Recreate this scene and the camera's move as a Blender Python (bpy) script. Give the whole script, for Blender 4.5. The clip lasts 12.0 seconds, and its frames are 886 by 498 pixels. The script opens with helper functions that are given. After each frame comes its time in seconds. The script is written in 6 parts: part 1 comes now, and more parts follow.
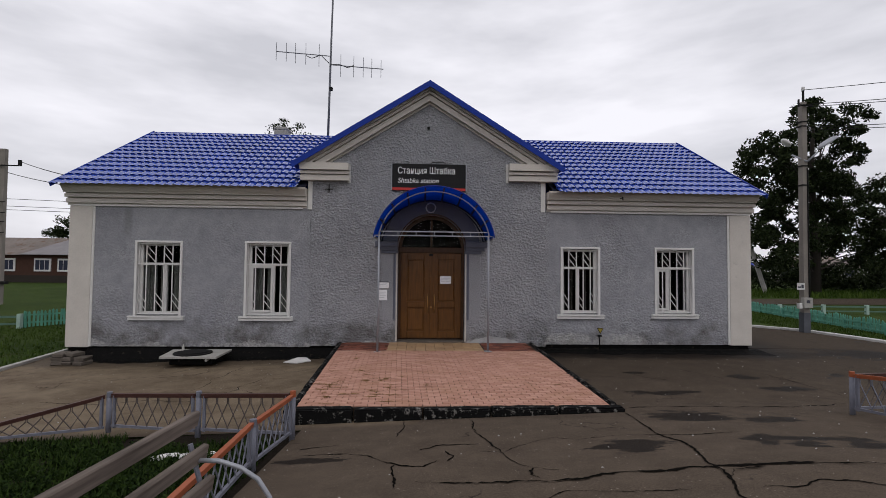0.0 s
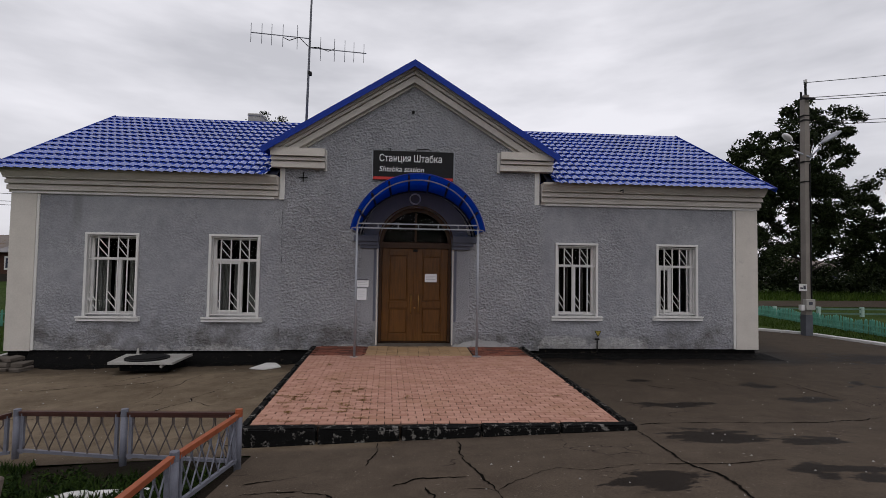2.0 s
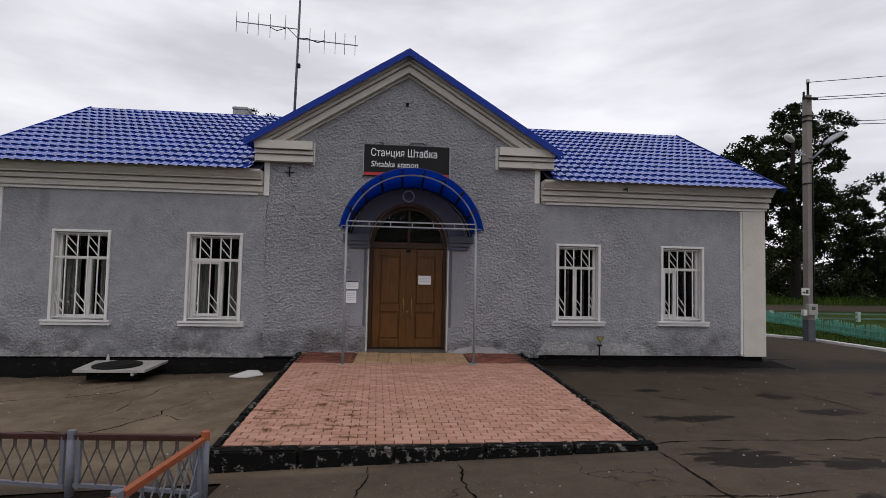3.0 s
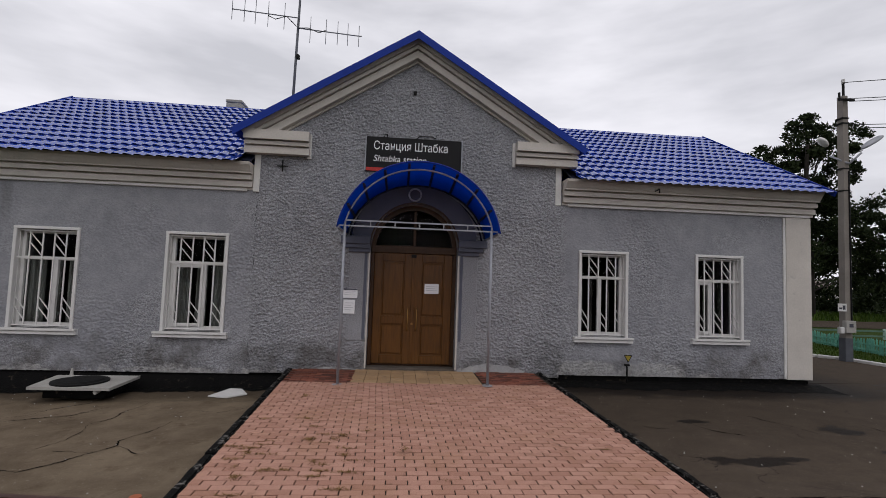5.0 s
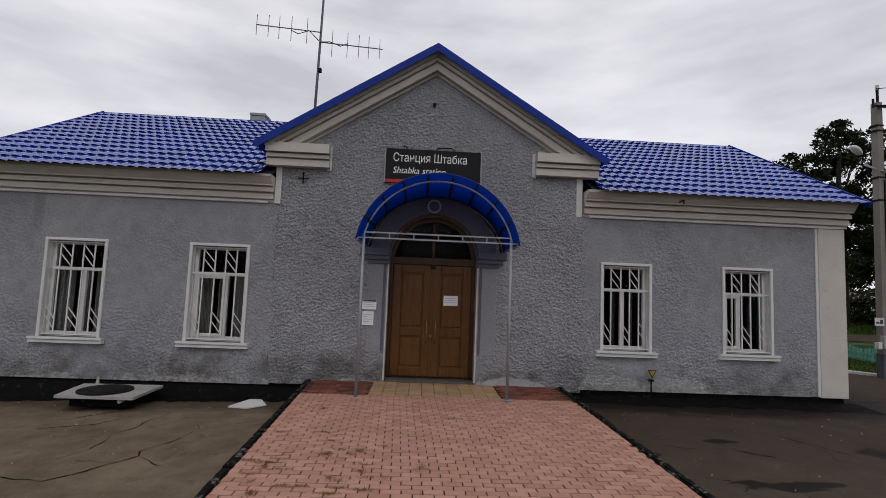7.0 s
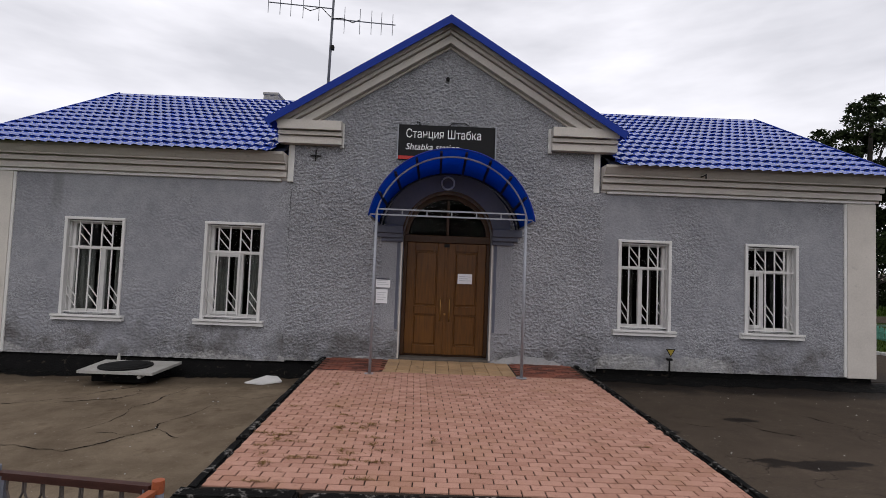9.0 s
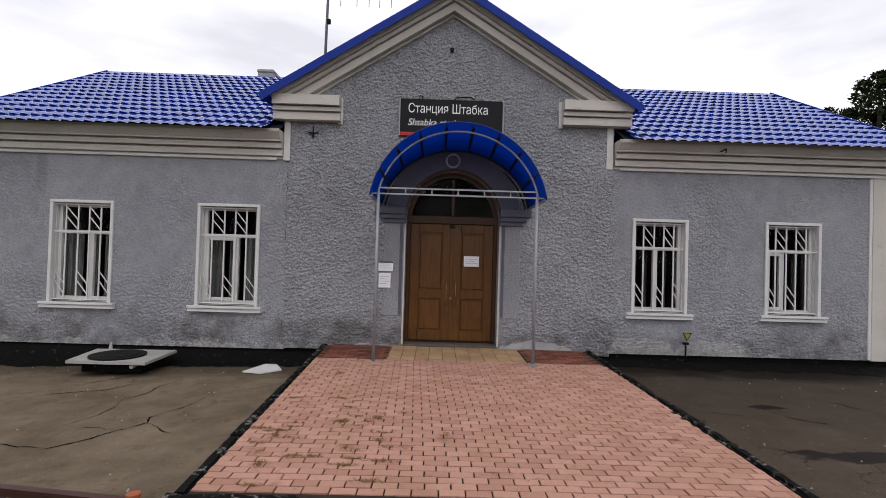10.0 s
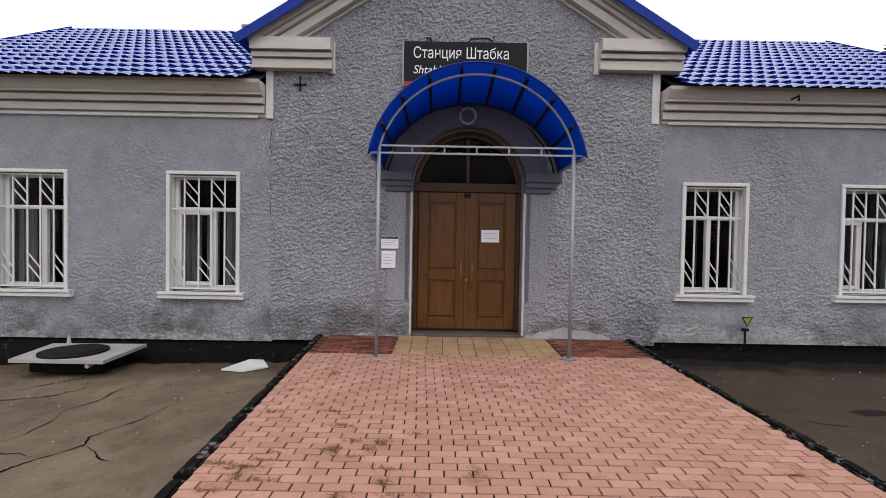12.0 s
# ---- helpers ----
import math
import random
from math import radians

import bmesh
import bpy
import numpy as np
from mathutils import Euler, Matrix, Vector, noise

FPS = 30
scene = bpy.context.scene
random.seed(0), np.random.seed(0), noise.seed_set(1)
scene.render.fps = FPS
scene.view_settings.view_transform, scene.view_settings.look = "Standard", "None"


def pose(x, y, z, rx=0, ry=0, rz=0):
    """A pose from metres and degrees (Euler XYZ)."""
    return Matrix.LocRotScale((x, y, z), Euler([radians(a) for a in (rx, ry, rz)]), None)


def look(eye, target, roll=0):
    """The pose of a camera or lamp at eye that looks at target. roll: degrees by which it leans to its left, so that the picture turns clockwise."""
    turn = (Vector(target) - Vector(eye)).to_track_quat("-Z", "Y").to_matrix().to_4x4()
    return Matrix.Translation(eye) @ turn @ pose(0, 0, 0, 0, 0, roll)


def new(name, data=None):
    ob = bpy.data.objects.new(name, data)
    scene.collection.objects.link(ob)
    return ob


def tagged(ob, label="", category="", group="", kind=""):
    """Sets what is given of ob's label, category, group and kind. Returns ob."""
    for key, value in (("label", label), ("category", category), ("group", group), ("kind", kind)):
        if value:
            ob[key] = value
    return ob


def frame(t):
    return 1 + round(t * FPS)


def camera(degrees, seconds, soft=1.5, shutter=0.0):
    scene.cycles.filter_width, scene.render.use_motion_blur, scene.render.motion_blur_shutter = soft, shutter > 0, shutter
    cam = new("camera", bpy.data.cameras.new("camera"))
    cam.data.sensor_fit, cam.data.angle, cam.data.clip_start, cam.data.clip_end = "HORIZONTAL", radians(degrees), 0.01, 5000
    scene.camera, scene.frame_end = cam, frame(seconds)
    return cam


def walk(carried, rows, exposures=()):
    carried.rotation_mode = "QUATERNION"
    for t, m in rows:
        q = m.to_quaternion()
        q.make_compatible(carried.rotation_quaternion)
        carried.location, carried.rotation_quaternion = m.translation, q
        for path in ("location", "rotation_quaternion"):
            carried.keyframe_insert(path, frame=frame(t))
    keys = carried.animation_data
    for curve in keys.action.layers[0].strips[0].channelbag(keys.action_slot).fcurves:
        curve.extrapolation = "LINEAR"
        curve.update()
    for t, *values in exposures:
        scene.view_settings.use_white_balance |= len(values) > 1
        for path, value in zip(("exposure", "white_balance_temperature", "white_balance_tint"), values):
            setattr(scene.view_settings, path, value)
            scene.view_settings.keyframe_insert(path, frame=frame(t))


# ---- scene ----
cam = camera(84.9, 12.0, 0.7)
PATH = [
    (0, (-0.204, -1.924, 1.917), (-0.115, 0.073, 1.994), 0.6),
    (0.5, (-0.158, -1.829, 1.909), (-0.06, 0.167, 1.987), 0.7),
    (1, (-0.187, -1.562, 1.87), (-0.076, 0.433, 1.953), 0.9),
    (1.5, (-0.166, -1.269, 1.844), (-0.039, 0.725, 1.928), 1.0),
    (2, (-0.103, -0.93, 1.82), (0.037, 1.064, 1.903), 0.9),
    (2.5, (-0.127, -0.637, 1.786), (0.033, 1.355, 1.872), 0.9),
    (3, (-0.157, -0.312, 1.794), (0.023, 1.677, 1.889), 1.2),
    (5, (-0.215, 0.801, 1.761), (-0.042, 2.789, 1.895), 2.0),
    (5.5, (-0.198, 0.836, 1.788), (-0.05, 2.825, 1.935), 2.0),
    (6, (-0.2, 0.847, 1.797), (-0.075, 2.837, 1.959), 2.0),
    (6.5, (-0.198, 0.848, 1.806), (-0.093, 2.838, 1.974), 2.2),
    (7, (-0.186, 0.845, 1.815), (-0.099, 2.836, 1.983), 2.3),
    (9, (-0.127, 0.953, 1.722), (-0.106, 2.95, 1.818), 2.2),
    (9.5, (-0.165, 1.147, 1.678), (-0.139, 3.146, 1.744), 1.9),
    (10, (-0.216, 1.385, 1.678), (-0.193, 3.385, 1.711), 1.7),
    (10.5, (-0.231, 1.721, 1.638), (-0.219, 3.721, 1.641), 1.3),
    (11, (-0.293, 2.03, 1.616), (-0.301, 4.03, 1.592), 1.1),
    (11.5, (-0.351, 2.367, 1.599), (-0.365, 4.366, 1.562), 1.0),
    (12, (-0.341, 2.713, 1.573), (-0.335, 4.712, 1.527), 1.0),
]
walk(cam, [(t, look(eye, target, roll)) for t, eye, target, roll in PATH],
     [(0.0, -0.13), (0.5, -0.2), (1.0, -0.28), (1.5, -0.28), (2.5, -0.2), (3.0, -0.12), (5.0, -0.18), (5.5, -0.25), (6.0, -0.29), (7.0, -0.29), (9.0, 0.0), (9.5, 0.14), (10.5, 0.36), (12.0, 0.54)])

# ---- light ----
world = bpy.data.worlds.new("overcast_sky")
scene.world = world
world.use_nodes = True
wn, wl = world.node_tree.nodes, world.node_tree.links
wn.clear()
w_out, w_bg = wn.new("ShaderNodeOutputWorld"), wn.new("ShaderNodeBackground")
sky = wn.new("ShaderNodeTexSky")
sky.sky_type, sky.sun_disc = "NISHITA", False
sky.sun_elevation, sky.sun_rotation = radians(48), radians(200)
sky.air_density, sky.dust_density = 1.0, 4.0
w_tc, w_map = wn.new("ShaderNodeTexCoord"), wn.new("ShaderNodeMapping")
w_map.inputs["Scale"].default_value = (1.5, 1.5, 5.5)
w_map.inputs["Location"].default_value = (0.3, 0.1, 0.35)
w_noise, w_ramp = wn.new("ShaderNodeTexNoise"), wn.new("ShaderNodeValToRGB")
w_noise.inputs["Scale"].default_value, w_noise.inputs["Detail"].default_value = 1.5, 5.0
w_noise.inputs["Roughness"].default_value = 0.52
w_ramp.color_ramp.elements[0].position, w_ramp.color_ramp.elements[0].color = 0.33, (5.5, 5.48, 5.9, 1)
w_ramp.color_ramp.elements[1].position, w_ramp.color_ramp.elements[1].color = 0.62, (8.38, 8.26, 8.76, 1)
w_sep, w_zen = wn.new("ShaderNodeSeparateXYZ"), wn.new("ShaderNodeMapRange")
w_zen.inputs["From Min"].default_value, w_zen.inputs["From Max"].default_value = 0.45, 1.0
w_zen.inputs["To Min"].default_value, w_zen.inputs["To Max"].default_value = 1.0, 1.0
w_mul, w_mix = wn.new("ShaderNodeVectorMath"), wn.new("ShaderNodeMix")
w_mul.operation, w_mix.data_type = "SCALE", "RGBA"
w_mix.inputs["Factor"].default_value = 0.93
wl.new(w_tc.outputs["Generated"], w_map.inputs["Vector"])
wl.new(w_map.outputs["Vector"], w_noise.inputs["Vector"])
wl.new(w_noise.outputs["Fac"], w_ramp.inputs["Fac"])
wl.new(w_tc.outputs["Generated"], w_sep.inputs["Vector"])
wl.new(w_sep.outputs["Z"], w_zen.inputs["Value"])
wl.new(w_ramp.outputs["Color"], w_mul.inputs[0])
wl.new(w_zen.outputs["Result"], w_mul.inputs["Scale"])
wl.new(sky.outputs["Color"], w_mix.inputs["A"])
wl.new(w_mul.outputs["Vector"], w_mix.inputs["B"])
wl.new(w_mix.outputs["Result"], w_bg.inputs["Color"])
w_bg.inputs["Strength"].default_value = 0.13
wl.new(w_bg.outputs["Background"], w_out.inputs["Surface"])

sun_data = bpy.data.lights.new("sun", "SUN")
sun_data.energy, sun_data.angle, sun_data.color = 0.5, radians(25), (1.0, 0.97, 0.93)
sun_ob = new("sun", sun_data)
sun_ob.matrix_world = look((4, -6, 20), (0, 8, 0))


# ---- mesh helpers ----
def part(name, bm, material, parent=None, label="", smooth=False):
    me = bpy.data.meshes.new(name)
    bmesh.ops.recalc_face_normals(bm, faces=bm.faces[:])
    bm.to_mesh(me)
    bm.free()
    me.materials.append(material)
    if smooth:
        for p in me.polygons:
            p.use_smooth = True
    ob = new(name, me)
    if parent is not None:
        ob.parent = parent
        ob.matrix_parent_inverse = Matrix.Identity(4)
    if label:
        ob["label"] = label
    return ob


def thing(name, label, category, group="", kind="", at=(0, 0, 0)):
    ob = new(name)
    ob.location = at
    return tagged(ob, label, category, group, kind)


def B():
    return bmesh.new()


def box(bm, x0, x1, y0, y1, z0, z1, bevel=0.0):
    r = bmesh.ops.create_cube(bm, size=1)
    vs = r["verts"]
    for v in vs:
        v.co = Vector((x0 + (v.co.x + 0.5) * (x1 - x0), y0 + (v.co.y + 0.5) * (y1 - y0), z0 + (v.co.z + 0.5) * (z1 - z0)))
    if bevel:
        es = list({e for v in vs for e in v.link_edges})
        bmesh.ops.bevel(bm, geom=es, offset=bevel, segments=1, affect="EDGES")
    return bm


def bar(bm, p, q, w, h, up=(0, 0, 1)):
    """A square bar from p to q."""
    p, q = Vector(p), Vector(q)
    d = (q - p).normalized()
    s = d.cross(Vector(up))
    if s.length < 1e-4:
        s = d.cross(Vector((0, 1, 0)))
    s.normalize()
    u = s.cross(d)
    a = [bm.verts.new(e + s * sx * w / 2 + u * sz * h / 2) for e in (p, q) for sx, sz in ((-1, -1), (1, -1), (1, 1), (-1, 1))]
    for f in ((0, 1, 2, 3), (4, 5, 6, 7), (0, 1, 5, 4), (1, 2, 6, 5), (2, 3, 7, 6), (3, 0, 4, 7)):
        bm.faces.new([a[i] for i in f])
    return bm


def tube(bm, pts, r, n=8, r1=None):
    """A round tube along points, tapering from r to r1."""
    pts = [Vector(p) for p in pts]
    rings = []
    for i, p in enumerate(pts):
        d = (pts[min(i + 1, len(pts) - 1)] - pts[max(i - 1, 0)]).normalized()
        s = d.cross(Vector((0.13, 0.21, 1)) if abs(d.z) < 0.9 else Vector((1, 0.1, 0))).normalized()
        u = s.cross(d)
        rr = r if r1 is None else r + (r1 - r) * i / max(1, len(pts) - 1)
        rings.append([bm.verts.new(p + (s * math.cos(2 * math.pi * k / n) + u * math.sin(2 * math.pi * k / n)) * rr) for k in range(n)])
    for a, b in zip(rings, rings[1:]):
        for k in range(n):
            bm.faces.new((a[k], a[(k + 1) % n], b[(k + 1) % n], b[k]))
    bm.faces.new(rings[0][::-1])
    bm.faces.new(rings[-1])
    return bm


def slab(bm, pts, y0, y1):
    """A polygon in x and z, from y0 to y1."""
    a = [bm.verts.new((x, y0, z)) for x, z in pts]
    b = [bm.verts.new((x, y1, z)) for x, z in pts]
    bm.faces.new(a)
    bm.faces.new(b[::-1])
    for i in range(len(pts)):
        j = (i + 1) % len(pts)
        bm.faces.new((a[j], a[i], b[i], b[j]))
    return bm


def plate(bm, pts, z0, z1):
    """A polygon in x and y, from z0 to z1."""
    a = [bm.verts.new((x, y, z1)) for x, y in pts]
    b = [bm.verts.new((x, y, z0)) for x, y in pts]
    bm.faces.new(a)
    bm.faces.new(b[::-1])
    for i in range(len(pts)):
        j = (i + 1) % len(pts)
        bm.faces.new((a[j], a[i], b[i], b[j]))
    return bm


def sweep(bm, profile, p, q, out, up):
    """A profile of (out, up) pairs drawn from p to q, closed at the back."""
    p, q, out, up = Vector(p), Vector(q), Vector(out), Vector(up)
    ra = [bm.verts.new(p + out * a + up * b) for a, b in profile]
    rb = [bm.verts.new(q + out * a + up * b) for a, b in profile]
    n = len(profile)
    for i in range(n):
        j = (i + 1) % n
        bm.faces.new((ra[i], ra[j], rb[j], rb[i]))
    bm.faces.new(ra[::-1])
    bm.faces.new(rb)
    return bm


# ---- materials ----
def material(name, build):
    m = bpy.data.materials.new(name)
    m.use_nodes = True
    nt = m.node_tree
    build(nt, nt.nodes["Principled BSDF"])
    return m


def noise_tex(nt, scale, detail=4.0, rough=0.55, vec=None):
    n = nt.nodes.new("ShaderNodeTexNoise")
    n.inputs["Scale"].default_value, n.inputs["Detail"].default_value, n.inputs["Roughness"].default_value = scale, detail, rough
    if vec is None:
        tc = nt.nodes.new("ShaderNodeNewGeometry")
        vec = tc.outputs["Position"]
    nt.links.new(vec, n.inputs["Vector"])
    return n.outputs["Fac"]


def ramp(nt, fac, lo, hi, c0=(0, 0, 0), c1=(1, 1, 1)):
    r = nt.nodes.new("ShaderNodeValToRGB")
    e = r.color_ramp.elements
    e[0].position, e[0].color, e[1].position, e[1].color = lo, (*c0, 1), hi, (*c1, 1)
    nt.links.new(fac, r.inputs["Fac"])
    return r.outputs["Color"]


def mix(nt, fac, a, b, blend="MIX"):
    m = nt.nodes.new("ShaderNodeMix")
    m.data_type, m.blend_type = "RGBA", blend
    for key, v in (("Factor", fac), ("A", a), ("B", b)):
        if isinstance(v, (int, float)):
            m.inputs[key].default_value = v
        elif isinstance(v, tuple):
            m.inputs[key].default_value = (*v, 1)
        else:
            nt.links.new(v, m.inputs[key])
    return m.outputs["Result"]


def calc(nt, op, a, b=0.0):
    m = nt.nodes.new("ShaderNodeMath")
    m.operation = op
    for i, v in enumerate((a, b)):
        if isinstance(v, (int, float)):
            m.inputs[i].default_value = v
        else:
            nt.links.new(v, m.inputs[i])
    return m.outputs[0]


def height_of(nt):
    g, s = nt.nodes.new("ShaderNodeNewGeometry"), nt.nodes.new("ShaderNodeSeparateXYZ")
    nt.links.new(g.outputs["Position"], s.inputs[0])
    return s.outputs


def bump(nt, bsdf, fac, strength, dist):
    b = nt.nodes.new("ShaderNodeBump")
    b.inputs["Strength"].default_value, b.inputs["Distance"].default_value = strength, dist
    nt.links.new(fac, b.inputs["Height"])
    nt.links.new(b.outputs["Normal"], bsdf.inputs["Normal"])


def plain(name, colour, rough=0.6, metal=0.0, vary=0.18, scale=14.0, rel=0.12, dist=0.004, second=None, sheen=None):
    """Paint, metal or plastic with two scales of variation."""
    def build(nt, b):
        fine, broad = noise_tex(nt, scale * 6), noise_tex(nt, scale * 0.4, 5.0, 0.6)
        dark = tuple(c * (1 - vary) for c in colour)
        light = tuple(min(1, c * (1 + vary * 0.6)) for c in colour)
        col = mix(nt, ramp(nt, broad, 0.3, 0.7), dark, light)
        col = mix(nt, 0.35, col, mix(nt, ramp(nt, fine, 0.35, 0.65), dark, light))
        if second:
            col = mix(nt, ramp(nt, noise_tex(nt, scale * 1.1, 6.0, 0.65), second[1], second[1] + 0.08), col, second[0])
        nt.links.new(col, b.inputs["Base Color"])
        b.inputs["Roughness"].default_value, b.inputs["Metallic"].default_value = rough, metal
        b.inputs["Specular IOR Level"].default_value = sheen if sheen is not None else 0.22 if rough > 0.38 else 0.4
        bump(nt, b, fine, rel, dist)
    return material(name, build)


def stucco(name, coarse):
    def build(nt, b):
        xyz = height_of(nt)
        broad, mid = noise_tex(nt, 0.7, 5.0, 0.6), noise_tex(nt, 3.5, 6.0, 0.62)
        col = mix(nt, ramp(nt, broad, 0.36, 0.64), (0.200, 0.203, 0.226), (0.272, 0.276, 0.300))
        col = mix(nt, 0.25, col, mix(nt, ramp(nt, mid, 0.35, 0.7), (0.17, 0.17, 0.186), (0.39, 0.39, 0.41)))
        # rough-cast grain, washed smooth in patches of the wings
        geo, mp = nt.nodes.new("ShaderNodeNewGeometry"), nt.nodes.new("ShaderNodeMapping")
        mp.inputs["Scale"].default_value = (0.62, 1.0, 1.25)
        nt.links.new(geo.outputs["Position"], mp.inputs["Vector"])
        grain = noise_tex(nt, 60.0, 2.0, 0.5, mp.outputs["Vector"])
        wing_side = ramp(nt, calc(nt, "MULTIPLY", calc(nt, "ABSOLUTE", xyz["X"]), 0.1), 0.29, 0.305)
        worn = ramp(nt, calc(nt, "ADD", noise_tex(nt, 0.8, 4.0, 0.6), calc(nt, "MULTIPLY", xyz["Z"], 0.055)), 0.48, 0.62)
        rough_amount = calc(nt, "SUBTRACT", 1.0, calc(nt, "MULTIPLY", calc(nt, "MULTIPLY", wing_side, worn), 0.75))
        # shade of the pits and light on the bumps, put into the colour
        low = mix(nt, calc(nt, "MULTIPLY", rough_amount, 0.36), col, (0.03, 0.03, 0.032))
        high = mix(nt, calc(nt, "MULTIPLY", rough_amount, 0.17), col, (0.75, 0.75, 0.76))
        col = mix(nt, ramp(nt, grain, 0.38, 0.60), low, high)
        # ragged band of old dark plaster along the foot
        edge = calc(nt, "ADD", xyz["Z"], calc(nt, "MULTIPLY", calc(nt, "SUBTRACT", noise_tex(nt, 1.1, 6.0, 0.62), 0.5), 1.7))
        stain = ramp(nt, edge, 0.30, 0.58, (1, 1, 1), (0, 0, 0))
        patch = ramp(nt, noise_tex(nt, 1.9, 6.0, 0.66), 0.36, 0.60)
        col = mix(nt, calc(nt, "MULTIPLY", calc(nt, "MULTIPLY", stain, patch), 0.78), col, (0.085, 0.078, 0.074))
        # dark drip below the eaves
        drip = calc(nt, "MULTIPLY", ramp(nt, calc(nt, "ABSOLUTE", calc(nt, "ADD", calc(nt, "ADD", xyz["X"], 7.2), calc(nt, "MULTIPLY", noise_tex(nt, 3.0), 0.08))), 0.05, 0.13, (1, 1, 1), (0, 0, 0)), ramp(nt, calc(nt, "MULTIPLY", xyz["Z"], 0.1), 0.245, 0.275))
        col = mix(nt, calc(nt, "MULTIPLY", drip, 0.35), col, (0.12, 0.12, 0.12))
        # pale plaster where the paint has come off: two large patches and a thin ragged hem
        spots = ramp(nt, noise_tex(nt, 7.0, 8.0, 0.75), 0.34, 0.60)
        wob = calc(nt, "MULTIPLY", calc(nt, "SUBTRACT", noise_tex(nt, 4.0, 6.0, 0.68), 0.5), 1.3)
        peel = ramp(nt, calc(nt, "ADD", xyz["Z"], calc(nt, "MULTIPLY", calc(nt, "SUBTRACT", noise_tex(nt, 1.1, 6.0, 0.7), 0.5), 1.0)), -0.08, 0.03, (1, 1, 1), (0, 0, 0))
        for cx, cz, rx, rz in ((3.45, 0.06, 0.62, 0.30), (4.75, 0.05, 0.72, 0.27), (-1.45, 0.0, 0.65, 0.13), (-4.3, -0.05, 0.9, 0.12)):
            u = calc(nt, "DIVIDE", calc(nt, "SUBTRACT", xyz["X"], cx), rx)
            v = calc(nt, "DIVIDE", calc(nt, "SUBTRACT", xyz["Z"], cz), rz)
            d = calc(nt, "ADD", calc(nt, "ADD", calc(nt, "MULTIPLY", calc(nt, "MULTIPLY", u, u), calc(nt, "MULTIPLY", u, u)), calc(nt, "MULTIPLY", v, v)), wob)
            peel = calc(nt, "MAXIMUM", peel, ramp(nt, d, 0.75, 1.0, (1, 1, 1), (0, 0, 0)))
        col = mix(nt, calc(nt, "MULTIPLY", calc(nt, "MULTIPLY", peel, spots), 0.65), col, (0.43, 0.425, 0.41))
        nt.links.new(col, b.inputs["Base Color"])
        b.inputs["Roughness"].default_value = 0.95
        b.inputs["Specular IOR Level"].default_value = 0.08
        bump(nt, b, calc(nt, "MULTIPLY", grain, rough_amount), 0.8, 0.016)
    return material(name, build)


WET = ((3.2, 4.15, 0.62, 0.42), (4.05, 3.95, 0.45, 0.28), (1.9, 2.85, 0.42, 0.36), (3.5, 2.78, 0.5, 0.30), (4.1, 2.65, 0.35, 0.3),
       (3.9, 6.0, 0.75, 0.16), (6.1, 6.25, 0.5, 0.2), (6.0, 7.2, 0.45, 0.22), (-1.25, 2.9, 0.38, 0.13), (10.8, 9.6, 1.6, 0.9), (4.0, 7.5, 0.3, 0.12))


